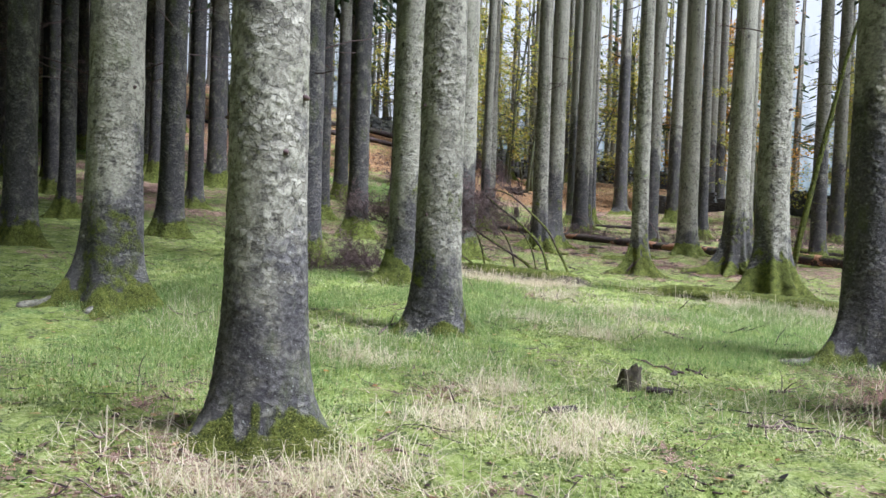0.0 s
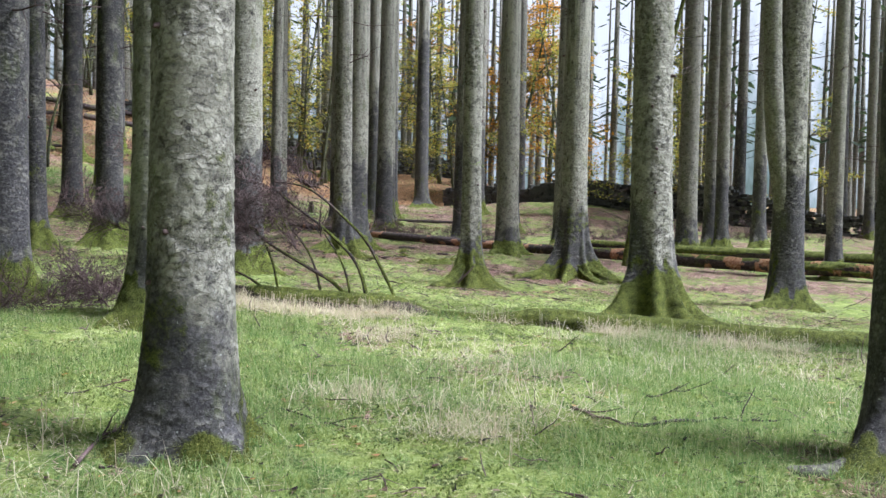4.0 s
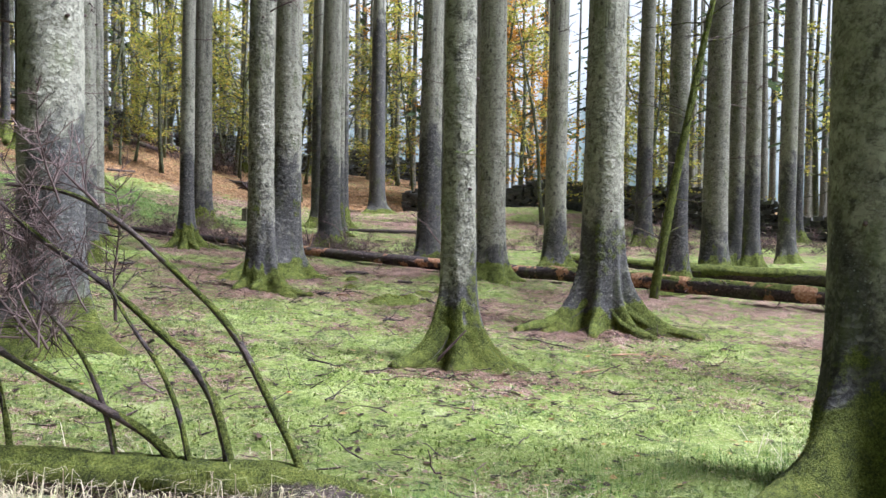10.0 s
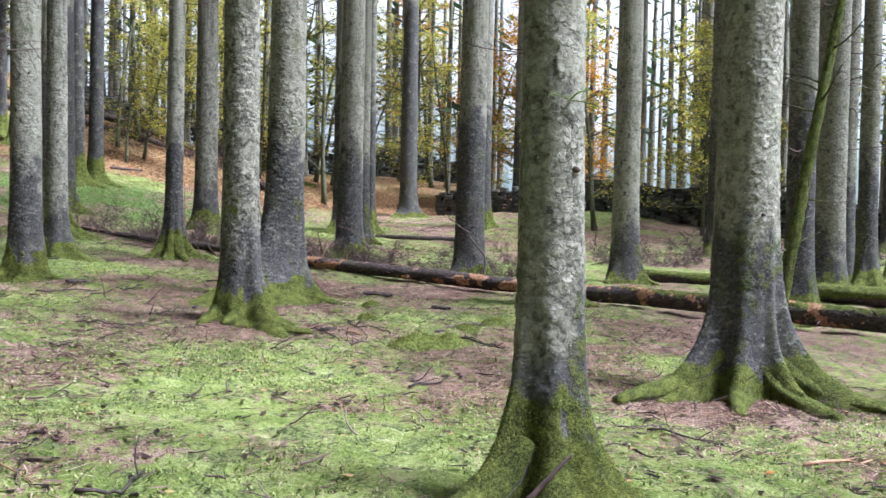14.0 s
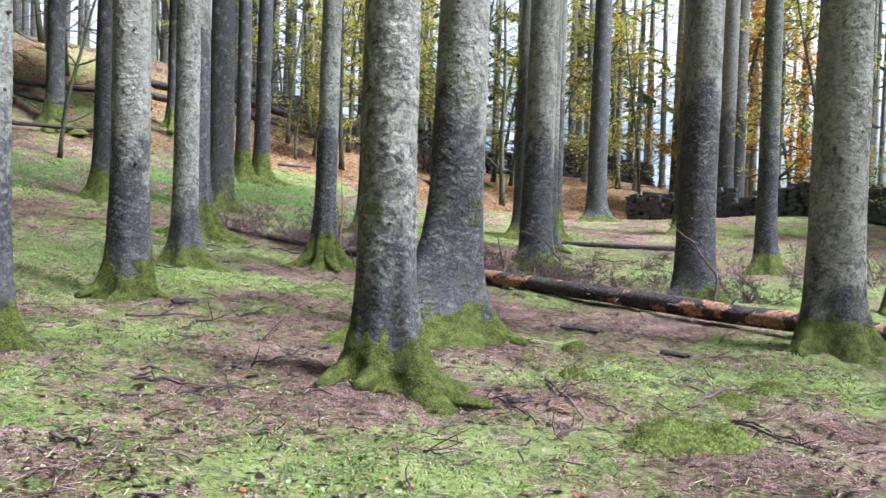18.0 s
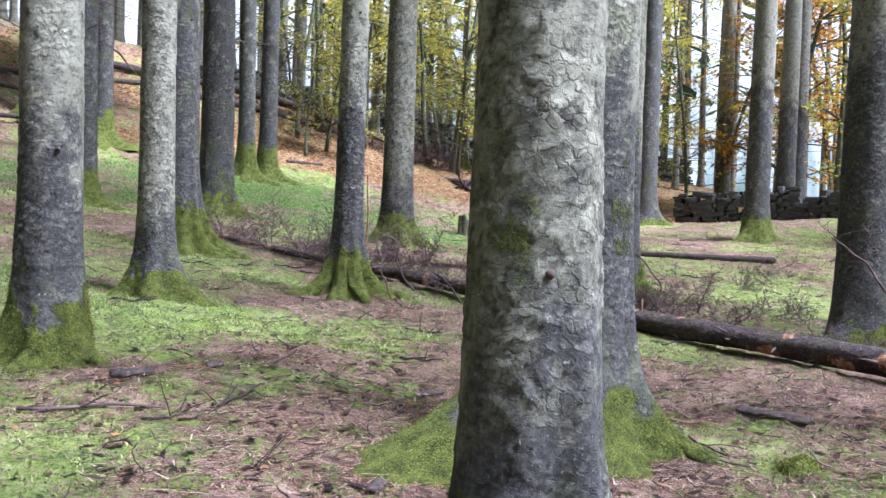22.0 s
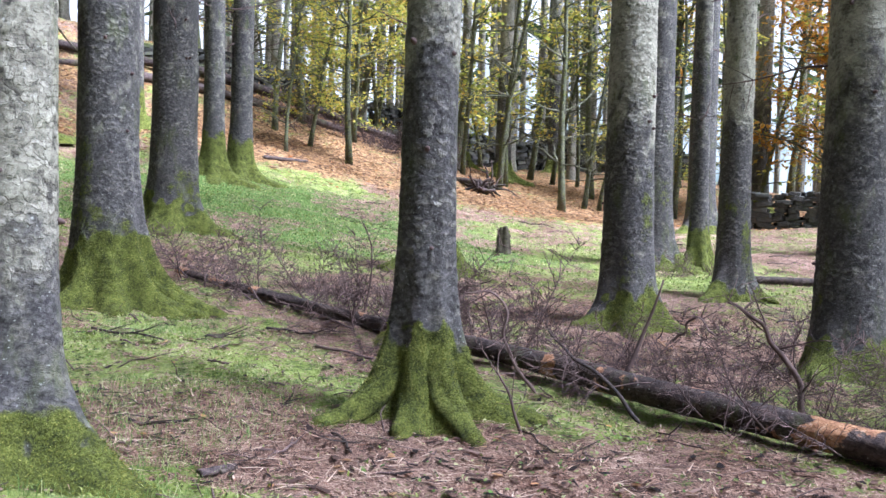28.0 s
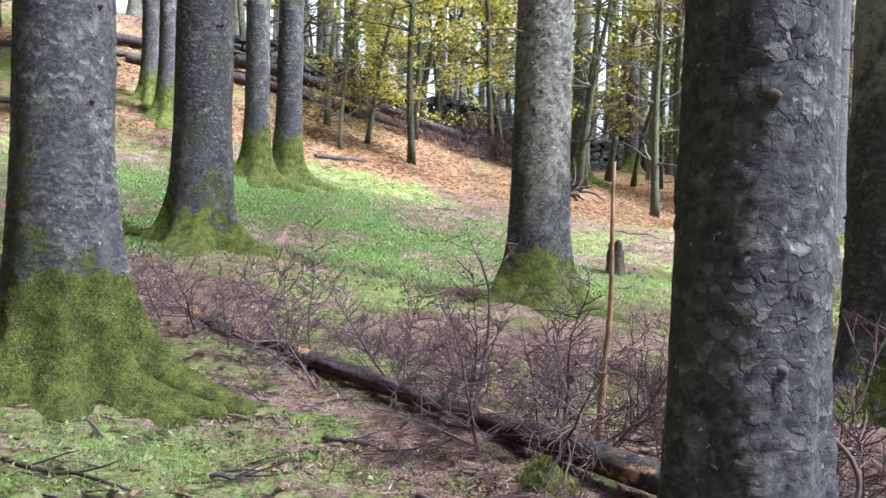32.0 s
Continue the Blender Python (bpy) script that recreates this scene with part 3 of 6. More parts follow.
# ---- spruces ----
def trunk_mesh(seed, dia, high, flare, roots, mossy, sides, lod, damp_shade=0.8):
    """A spruce trunk as a radial surface with root buttresses and bark plates. roots: (angle in degrees, reach in metres, width)."""
    rng = np.random.RandomState(seed)
    fine_top = {0: 4.2, 1: 5.0, 2: 4.0}[lod]
    step = {0: 0.0145, 1: 0.028, 2: 0.14}[lod]
    zs = np.concatenate([np.arange(-0.34, fine_top, step), np.linspace(fine_top, high, {0: 40, 1: 30, 2: 14}[lod])])
    th = np.linspace(0, 2 * np.pi, sides, endpoint=False)
    T, Z = np.meshgrid(th, zs)
    h = np.clip(Z, -0.22, None)
    r0 = dia / 2
    taper = 1.0 - 0.5 * np.clip((Z - 1.5) / high, 0, 1) + 0.06 * np.clip((1.5 - Z), 0, 2)
    r = r0 * taper + flare * r0 * 0.42 * np.exp(-h / 0.30)
    lobes = np.zeros_like(r)
    for ang, reach, width in roots:
        d = (T - np.radians(ang) + np.pi) % (2 * np.pi) - np.pi
        low = np.clip(1 - h / (0.35 + 0.45 * reach), 0, 1)
        lobe = np.exp(-(d / np.radians(width)) ** 2)
        lobes += lobe * low
        r = r + (0.10 + 0.42 * reach) * lobe * np.exp(-h / (0.14 + 0.16 * reach)) + (0.025 + 0.32 * reach ** 2) * lobe * np.exp(-h / 0.6)
    nu = max(8, int(round(np.pi * dia / 0.062)))
    uu, vv = T / (2 * np.pi) * nu, Z / 0.066
    wob = vnoise(uu * 0.5, vv * 0.5, seed + 5, max(1, nu // 2)) - 0.5
    # far trunks keep this low plate tone: shade put into their bark colour
    who, crack_shade = np.full_like(r, 0.15), np.zeros_like(r)
    if lod < 2:
        wob2 = vnoise(uu * 2.0, vv * 2.0, seed + 6, nu * 2) - 0.5
        wob3 = vnoise(uu * 2.0 + 5, vv * 2.0, seed + 16, nu * 2) - 0.5
        f1, f2, who, off = cells(uu + wob3 * 0.55, vv + wob * 1.3 + wob2 * 0.6, seed, nu)
        worn = smooth(0.35, 0.65, vnoise(T / (2 * np.pi) * 9, Z * 2.6, seed + 61, 9))
        proud = smooth(0.40, 0.55, who) * (0.25 + 0.75 * worn)
        plate = smooth(0.0, 0.10, f2 - f1)
        r = r + plate * proud * (0.0015 + 0.002 * who + 0.008 * np.clip(-off, -0.15, 0.5)) + 0.001 * (who - 0.5)
        # dark plate joints, stronger under lifted edges as painted shadow
        crack_shade = (1 - smooth(0.02, 0.16, f2 - f1)) * (0.15 + 0.85 * proud) * (0.35 + 0.65 * worn) * np.clip(0.75 - off, 0.25, 1)
        grit = vnoise(uu * 5, vv * 6, seed + 8, nu * 5) - 0.5
        r = r + 0.0022 * grit
    lump = vnoise(T / (2 * np.pi) * 7, Z * 2.2, seed + 31, 7) - 0.5
    r = r + 0.013 * dia * lump * 2
    bumpy = vnoise(T / (2 * np.pi) * 26, Z * 9, seed + 77, 26) - 0.5
    big = vnoise(T / (2 * np.pi) * 4, Z * 0.7 + 3, seed + 50, 4)
    mask_h = mossy * (0.45 + 1.0 * big) + 0.10 * np.clip(lobes, 0, 1)
    ms = smooth(mask_h + 0.22, mask_h - 0.22, Z + 0.3 * bumpy)
    patch = smooth(0.62, 0.85, vnoise(T / (2 * np.pi) * 6, Z * 1.5, seed + 90, 6)) * smooth(3.4, 0.8, Z) * 0.5
    damp_shade_mask = smooth(damp_shade + 0.9, damp_shade - 0.6, Z + 1.3 * (big - 0.5)) * 0.92 + 0.02
    r = r + 0.024 * ms * (0.6 + bumpy)
    lean = rng.uniform(-0.008, 0.008, 2)
    if lod == 0:
        FOOT[seed] = (r * np.cos(T) + lean[0] * Z, r * np.sin(T) + lean[1] * Z, Z, T, np.maximum(ms, 0.8 * patch))
    x, y = r * np.cos(T) + lean[0] * Z, r * np.sin(T) + lean[1] * Z
    n, k = Z.shape
    i = np.arange(n - 1)[:, None] * k
    j = np.arange(k)[None, :]
    quads = np.stack([i + j, i + (j + 1) % k, i + k + (j + 1) % k, i + k + j], -1).reshape(-1, 4)
    return quad_mesh("trunk", np.stack([x, y, Z], -1).reshape(-1, 3), quads, BARK, True, {"moss": np.maximum(ms, patch), "plate": who, "crack_shade": crack_shade * (1 - ms), "damp_shade": damp_shade_mask})


def stub_mesh(seed):
    rng = random.Random(seed)
    s = Soup()
    ln = rng.uniform(0.025, 0.05)
    s.tube([(0, 0, -0.02), (0, 0.004, ln * 0.6), (0.006, 0, ln)], [0.024, 0.017, 0.008], 6)
    return s.mesh("branch_stub", TWIG)


def dead_branch_mesh(seed):
    """One dead side branch along +z with a few forks."""
    rng = random.Random(seed)
    s = Soup()
    ln = rng.uniform(0.5, 1.7)
    pts = wander(rng, (0, 0, -0.03), (0.05, 0.05, 1), ln, 6, 0.16)
    s.tube(pts, [0.013 * (1 - i / 7.0) + 0.002 for i in range(7)], 4, cap=False)
    for q in range(2, 6):
        for _ in range(2):
            if rng.random() < 0.6:
                w = rng.uniform(0, 6.28)
                s.tube(wander(rng, pts[q], (math.cos(w), math.sin(w), 0.6), ln * 0.35, 3, 0.2), [0.005, 0.004, 0.003, 0.002], 3, cap=False)
    return s.mesh("dead_branch", TWIG)


def on_bark(rng, dia, z, lift):
    """A pose on the bark at height z, with +z pointing outward and up by lift."""
    w = rng.uniform(0, 2 * math.pi)
    r = dia / 2 * (1 - 0.5 * max(0, (z - 1.5) / 23)) - 0.012
    out = Vector((math.cos(w), math.sin(w), lift))
    return Matrix.Translation((r * math.cos(w), r * math.sin(w), z)) @ out.to_track_quat("Z", "Y").to_matrix().to_4x4()


def crown_mesh(seed, lo, hi, thick=1):
    rng = random.Random(seed)
    s = Soup()
    z = lo
    while z < hi:
        f = (z - lo) / (hi - lo)
        for k in range(3 * thick):
            w = rng.uniform(0, 2 * math.pi)
            ln = (1.2 + 0.5 * thick * (1 - f) + 0.4) * rng.uniform(0.7, 1.1)
            out, side = Vector((math.cos(w), math.sin(w), 0)), Vector((-math.sin(w), math.cos(w), 0))
            q = Vector((0, 0, z))
            for a in range(5):
                c0, c1 = a / 5, (a + 1) / 5
                m0, m1 = q + out * ln * c0 + Vector((0, 0, -0.5 * c0 * c0 * ln)), q + out * ln * c1 + Vector((0, 0, -0.5 * c1 * c1 * ln))
                for sg in (-1, 1):
                    tip = (m0 + m1) / 2 + side * sg * (0.32 * (1.2 - c0)) + out * 0.12 + Vector((0, 0, -0.16 - 0.12 * rng.random()))
                    s.face(m0, m1, tip)
        z += 0.62
    return s.mesh("crown", NEEDLES, False)


CROWNS = [crown_mesh(k, 16.0 + 0.8 * k, 23.0) for k in range(3)]
# the two denser crown sets sit mostly out of view, added to block light
HALF_SHADE_CROWNS = [crown_mesh(20 + k, 13.0 + 0.8 * k, 23.0, 2) for k in range(3)]
SHADE_CROWNS = [crown_mesh(10 + k, 9.5 + 0.8 * k, 23.0, 4) for k in range(3)]
DEAD = [dead_branch_mesh(40 + k) for k in range(8)]
STUBS = [stub_mesh(60 + k) for k in range(4)]


def spruce(x, y, dia, lod, seed, flare=1.0, roots=(), mossy=0.35, label="", stubs=20, dead=None, turn=0.0, damp_shade=0.8):
    z = gz(x, y)
    t = base("spruce_tree", x, y, z, label or "tall straight spruce with grey scaly bark and mossy foot", "tree", "spruces in the wood")
    child("trunk", trunk_mesh(seed, dia, 23.0, flare, roots, mossy, {0: 156, 1: 84, 2: 28}[lod], lod, damp_shade), t)
    child("crown", (SHADE_CROWNS if x < 2 else HALF_SHADE_CROWNS if y > 50 and x < 12 or 37 < y < 52 and x > 8 else CROWNS)[seed % 3], t, "dark green needle boughs", pose(0, 0, 0, 0, 0, seed * 67 % 360))
    if lod == 0:
        foot_moss(seed, t, 9000)
    rng = random.Random(seed + 1000)
    for _ in range(stubs):
        child("branch_stub", rng.choice(STUBS), t, "", on_bark(rng, dia, rng.uniform(0.9, 7.0), rng.uniform(-0.3, 0.4)))
    for _ in range(5 if dead is None else 13):
        child("dead_branch", rng.choice(DEAD), t, "", on_bark(rng, dia, rng.uniform(2.6 if lod else 3.6, 10.5), rng.uniform(-0.4, 0.3)))
    return t


NEAR = []


def near(x, y, dia, lod, flare, mossy, roots):
    """Notes one spruce beside the way: place, diameter, detail, flare, moss height, roots (angle, reach, width)."""
    NEAR.append((x, y, dia, lod, flare, mossy, roots))


near(-0.27, 5.39, 0.44, 0, 0.8, 0.12, ((200, 0.10, 30), (330, 0.12, 28), (80, 0.1, 30)))
near(1.27, 9.65, 0.46, 0, 0.6, 0.12, ((190, 0.12, 26), (300, 0.10, 26), (20, 0.12, 26)))
near(1.37, 13.9, 0.54, 1, 0.8, 0.4, ((190, 0.2, 26), (320, 0.15, 26)))
near(-2.1, 10.1, 0.56, 0, 0.8, 0.2, ((200, 0.45, 16), (340, 0.25, 20), (270, 0.2, 22)))
near(3.03, 19.55, 0.57, 1, 0.8, 0.4, ((190, 0.45, 20), (330, 0.3, 20), (260, 0.2, 26)))
near(6.22, 25.6, 0.42, 0, 0.9, 0.55, ((300, 0.55, 15), (200, 0.22, 22), (350, 0.3, 18), (250, 0.2, 20), (90, 0.2, 25)))
near(7.25, 28.17, 0.54, 0, 1.0, 0.28, ((205, 1.25, 34), (255, 0.4, 18), (330, 0.4, 16), (280, 0.2, 20), (40, 0.2, 20)))
near(10.35, 35.9, 0.58, 1, 0.8, 0.35, ((330, 0.3, 20), (200, 0.25, 20), (90, 0.2, 24)))
near(17.6, 52.8, 0.74, 1, 0.9, 0.15, ((200, 0.3, 20), (320, 0.5, 16)))
near(6.76, 18.9, 0.325, 0, 1.0, 0.52, ((195, 0.5, 13), (300, 0.32, 22), (345, 0.25, 20), (250, 0.18, 20), (90, 0.2, 24)))
near(11.58, 28.05, 0.60, 1, 0.8, 0.3, ((200, 0.35, 18), (330, 0.3, 18), (270, 0.25, 20)))
near(10.15, 21.6, 0.555, 0, 0.9, 0.46, ((185, 0.95, 11), (230, 0.4, 14), (285, 0.55, 10), (320, 0.95, 9), (350, 0.7, 10), (60, 0.4, 16)))
near(7.42, 14.43, 0.515, 0, 0.9, 0.62, ((190, 0.75, 14), (250, 0.4, 14), (295, 0.5, 13), (335, 0.65, 13), (60, 0.3, 20)))
near(5.37, 8.42, 0.49, 0, 0.9, 0.10, ((190, 0.45, 18), (280, 0.3, 16), (320, 0.25, 20)))
near(4.75, 6.15, 0.5, 1, 0.9, 0.25, ((190, 0.45, 18), (250, 0.4, 16), (120, 0.3, 20)))
near(11.55, 16.73, 0.50, 1, 0.8, 0.5, ((200, 0.35, 18), (300, 0.25, 18), (345, 0.3, 18)))
near(11.84, 32.14, 0.57, 1, 0.7, 0.2, ((200, 0.25, 20), (320, 0.25, 20)))
near(3.71, 30.04, 0.45, 0, 0.9, 0.5, ((200, 0.22, 22), (320, 0.28, 20), (270, 0.2, 20)))
near(3.11, 26.6, 0.35, 1, 0.8, 0.3, ((200, 0.2, 20), (330, 0.2, 20)))
near(4.05, 33.31, 0.37, 0, 1.0, 0.3, ((200, 0.18, 22), (325, 0.45, 26), (270, 0.2, 24)))
near(3.81, 37.98, 0.56, 0, 0.4, 0.6, ((190, 0.3, 20), (285, 0.35, 17), (320, 0.6, 12), (350, 0.7, 11), (240, 0.3, 18)))
near(3.89, 45.08, 0.76, 1, 0.6, 0.55, ((185, 0.45, 16), (270, 0.35, 16), (330, 0.5, 16), (240, 0.2, 18)))
near(6.23, 34.42, 0.35, 0, 0.6, 0.5, ((195, 0.4, 18), (290, 0.35, 15), (330, 0.45, 15), (250, 0.2, 18), (90, 0.2, 24)))
near(7.84, 42.51, 0.65, 1, 0.8, 0.45, ((190, 0.3, 20), (330, 0.35, 18), (280, 0.25, 20)))
near(9.25, 38.27, 0.53, 0, 0.8, 0.38, ((195, 0.3, 20), (320, 0.3, 18), (260, 0.15, 22)))
near(12.62, 45.0, 0.66, 1, 0.8, 0.35, ((200, 0.4, 18), (330, 0.45, 16)))
near(12.19, 41.26, 0.45, 1, 0.8, 0.3, ((200, 0.35, 18), (330, 0.3, 18)))
near(15.12, 31.5, 0.55, 1, 0.8, 0.35, ((200, 0.3, 20), (330, 0.3, 18)))
NEAR = tuple(NEAR)
# how high the dark bark reaches on each, in metres: damp foot plus painted shade
DAMP_SHADE = (1.1, 0.6, 0.9, 1.2, 1.7, 0.7, 2.4, 2.2, 9.0, 0.9, 1.0, 1.0, 0.95, 2.8, 1.5, 2.2, 3.2, 1.7, 1.6, 0.75, 4.0, 6.0, 1.9, 1.4, 2.1, 5.0, 2.5, 1.0)
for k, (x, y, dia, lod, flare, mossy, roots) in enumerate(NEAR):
    spruce(x, y, dia, lod, 11 + k * 3, flare, roots, mossy, dead=None, damp_shade=DAMP_SHADE[k])

# farther trunks: x, y, diameter
MIDDLE = ()
MIDDLE += ((-4.85, 16.2, 0.50), (-3.0, 19.9, 0.50), (-5.9, 23.2, 0.37), (-8.11, 30.1, 0.4), (-4.0, 31.7, 0.5), (-4.54, 43.2, 0.85), (-7.8, 44.9, 0.6), (-7.0, 42.0, 0.6), (-0.2, 15.6, 0.52),)
MIDDLE += ((1.03, 23.8, 0.5), (1.07, 44.0, 0.65), (0.14, 33.0, 0.55), (-0.24, 22.6, 0.36), (9.6, 11.2, 0.42),)
MIDDLE += ((14.9, 26.14, 0.43), (18.27, 29.1, 0.62), (20.8, 31.3, 0.5), (20.5, 30.3, 0.42), (23.9, 32.6, 0.5), (31.0, 39.6, 0.5), (17.4, 21.9, 0.35),)
MIDDLE += ((19.3, 21.3, 0.35), (20.6, 22.2, 0.45), (16.3, 37.9, 0.45), (18.5, 46.9, 0.66), (24.0, 55.0, 0.7), (25.0, 56.0, 0.75), (-2.28, 53.5, 0.62), (25.6, 63.3, 0.7), (22.64, 38.3, 0.6),)
MIDDLE += ((-0.1, 52.9, 0.58), (4.3, 51.8, 0.5), (4.92, 52.3, 0.54), (13.6, 45.1, 0.33), (1.33, 57.25, 0.41), (1.98, 55.9, 0.48), (13.8, 66.3, 0.42), (14.9, 64.1, 0.58), (19.2, 70.6, 0.6),)
for k, (x, y, dia) in enumerate(MIDDLE):
    # tall dark bark on left and uphill trunks: the wood's shade put into colour
    spruce(x, y, dia, 2, 301 + k * 7, 0.8, ((200, 0.4, 20), (270, 0.25, 20), (330, 0.35, 20)), 0.85 if x < 8 and y > 50 else 0.7 if y > 40 else 0.4, "distant straight spruce with grey-brown bark and dead twigs", 8, k, damp_shade=8.0 if x < 3 or x < 8 and y > 50 else 5.0 if y > 40 else 1.2 + 0.6 * (k % 5))


# ---- fallen trunks ----
def crooked_log(seed, pts, radii, mossy, mat, sides=40, step=0.05, lift=0.006):
    """A lying trunk along pts with bark lumps, moss on its upper side, and ragged ends; local to pts[0]."""
    rng = np.random.RandomState(seed)
    P = np.array([tuple(q) for q in pts], float)
    seg = np.concatenate([[0], np.cumsum(np.linalg.norm(np.diff(P, axis=0), axis=1))])
    s = np.arange(0, seg[-1], step)
    C = np.stack([np.interp(s, seg, P[:, k]) for k in range(3)], 1)
    for k in range(3):
        pad = np.pad(C[:, k], 6, mode="edge")
        C[:, k] = np.convolve(pad, np.ones(13) / 13, "valid")
    R = np.interp(s, seg, radii)
    d = np.gradient(C, axis=0)
    d /= np.linalg.norm(d, axis=1)[:, None]
    side = np.cross(d, (0.03, 0.02, 1.0))
    side /= np.linalg.norm(side, axis=1)[:, None]
    up = np.cross(side, d)
    th = np.linspace(0, 2 * np.pi, sides, endpoint=False)
    T, S = np.meshgrid(th, s)
    if isinstance(mossy, tuple):
        mossy = np.interp(s / s[-1], np.linspace(0, 1, len(mossy)), mossy)[:, None]
    nu = max(6, int(np.pi * 2 * np.mean(radii) / 0.07))
    f1, f2, who, off = cells(T / (2 * np.pi) * nu, S / 0.11, seed, nu)
    rr = R[:, None] + lift * smooth(0, 0.25, f2 - f1) * (0.4 + who) + R[:, None] * 0.22 * (vnoise(T / (2 * np.pi) * 5, S * 1.5, seed + 3, 5) - 0.5)
    top = np.sin(T)
    ms = smooth(0.35, 0.75, mossy * (0.55 + 0.45 * top) + 0.75 * (fbm(S * 0.9, T * 0.6, seed + 8, 3) - 0.5) * (0.4 + mossy))
    rr = rr + 0.03 * ms * (0.35 + vnoise(T * 5, S * 7, seed + 4)) * min(1.0, np.mean(radii) / 0.08)
    rr = np.maximum(rr, 0.3 * R[:, None])
    fade = np.minimum(1, np.minimum(S, S[-1, 0] - S) / 0.06 + 0.25)
    rr = rr * fade
    V = C[:, None, :] + rr[..., None] * (np.cos(T)[..., None] * side[:, None, :] + np.sin(T)[..., None] * up[:, None, :])
    n, k = T.shape
    i, j = np.arange(n - 1)[:, None] * k, np.arange(k)[None, :]
    quads = np.stack([i + j, i + (j + 1) % k, i + k + (j + 1) % k, i + k + j], -1).reshape(-1, 4)
    verts = V.reshape(-1, 3)
    caps = np.stack([C[0], C[-1]])
    verts = np.vstack([verts, caps])
    a, b = n * k, n * k + 1
    jj = np.arange(0, k, 2)
    end0 = np.stack([np.full_like(jj, a), (jj + 2) % k, (jj + 1) % k, jj], 1)
    end1 = np.stack([np.full_like(jj, b), (n - 1) * k + jj, (n - 1) * k + (jj + 1) % k, (n - 1) * k + (jj + 2) % k], 1)
    quads = np.vstack([quads, end0, end1])
    return quad_mesh("log", verts, quads, mat, True, {"moss": np.concatenate([ms.ravel(), [0, 0]])})

ROOTED = [ob for ob in scene.objects if ob.name.startswith("spruce_tree")][:len(NEAR)]


def surface_roots():
    rng = random.Random(17)
    for t, (x, y, dia, lod, flare, mossy, roots) in zip(ROOTED, NEAR):
        z0 = t.matrix_world.translation.z
        for ang, reach, width in roots:
            if reach < 0.2 or math.hypot(x - 6, y - 22) > 24:
                continue
            a = radians(ang + rng.uniform(-4, 4))
            far = dia / 2 + 0.22 + min(reach, 0.95 if width < 20 else 0.3) * 1.05
            bend = rng.uniform(-0.35, 0.35)
            pts, rad = [], []
            for f in np.linspace(0, 1, 9):
                d = dia * 0.32 + (far - dia * 0.32) * f
                w = a + bend * f * f
                px_, py_ = d * math.cos(w), d * math.sin(w)
                r = (0.085 + 0.05 * reach) * (1 - 0.72 * f)
                pts.append((px_, py_, gz(x + px_, y + py_) - z0 + (0.20 + 0.2 * reach) * math.exp(-f * 4.2) + r * (0.55 - 0.9 * f)))
                rad.append(r)
            child("root", crooked_log(int(ang) + int(x * 10), pts, rad, 1.5 if mossy > 0.2 else 0.5, BARK, 18, 0.03, 0.003), t)


surface_roots()

# the curved twin stem of one spruce
child("side_stem", crooked_log(58, [(0.0, 0.0, 0.2), (-0.03, 0.0, 1.0), (-0.12, 0.0, 1.8), (-0.27, 0.0, 2.6), (-0.38, 0.0, 3.6), (-0.44, 0.0, 5.5), (-0.46, 0.0, 13.0)], [0.1, 0.13, 0.15, 0.15, 0.145, 0.14, 0.1], 0.1, BARK, 40, 0.05), ROOTED[15])


def green_sprig():
    """A living twig with needles on one trunk."""
    rng = random.Random(5)
    t = ROOTED[9]
    x0, y0, z0 = t.matrix_world.translation
    start = Vector((6.76 - x0, 18.74 - y0, 2.02))
    s, g = Soup(), Soup()
    for way in ((-0.8, -0.5, 0.12), (0.75, -0.6, -0.05), (-0.1, -0.8, 0.35)):
        pts = wander(rng, start, way, rng.uniform(0.14, 0.2), 6, 0.12, 0.03)
        s.tube(pts, [0.004 - 0.0004 * i for i in range(7)], 5, cap=False)
        for a, b in zip(pts, pts[1:]):
            d = (b - a).normalized()
            for _ in range(16):
                q = a.lerp(b, rng.random())
                o = (d * 0.7 + Vector((rng.gauss(0, 1), rng.gauss(0, 1), rng.gauss(0, 1))).normalized()).normalized() * rng.uniform(0.018, 0.028)
                w = d.cross(o).normalized() * 0.0014
                g.face(q - w, q + w, q + o)
    twig = child("living_twig", s.mesh("living_twig", TWIG), t)
    child("needles", g.mesh("needles", GRASS, False), twig, "fresh green spruce needles")


green_sprig()


def peeled_bark_material():
    m = bark_material("peeling_log_bark", (0.10, 0.072, 0.066), (0.05, 0.037, 0.036), (0.02, 0.016, 0.018), 0.2)
    n, l = m.node_tree.nodes, m.node_tree.links
    p = n["Principled BSDF"]
    old = p.inputs["Base Color"].links[0].from_socket
    co = n.new("ShaderNodeTexCoord").outputs["Object"]
    bare = span(n, l, ntex(n, l, "Noise", co, Scale=2.6, Detail=5.0, Roughness=0.6).outputs[0], 0.535, 0.56)
    grain = ntex(n, l, "Noise", co, Scale=22.0, Detail=5.0)
    wood = ramp(n, l, grain.outputs[0], ((0.3, (0.19, 0.085, 0.045)), (0.55, (0.44, 0.23, 0.12)), (0.75, (0.58, 0.42, 0.30)))).outputs[0]
    l.new(blend(n, l, calc(n, l, "MULTIPLY", bare, 0.9), old, wood), p.inputs["Base Color"])
    return m


PEELLOG = peeled_bark_material()


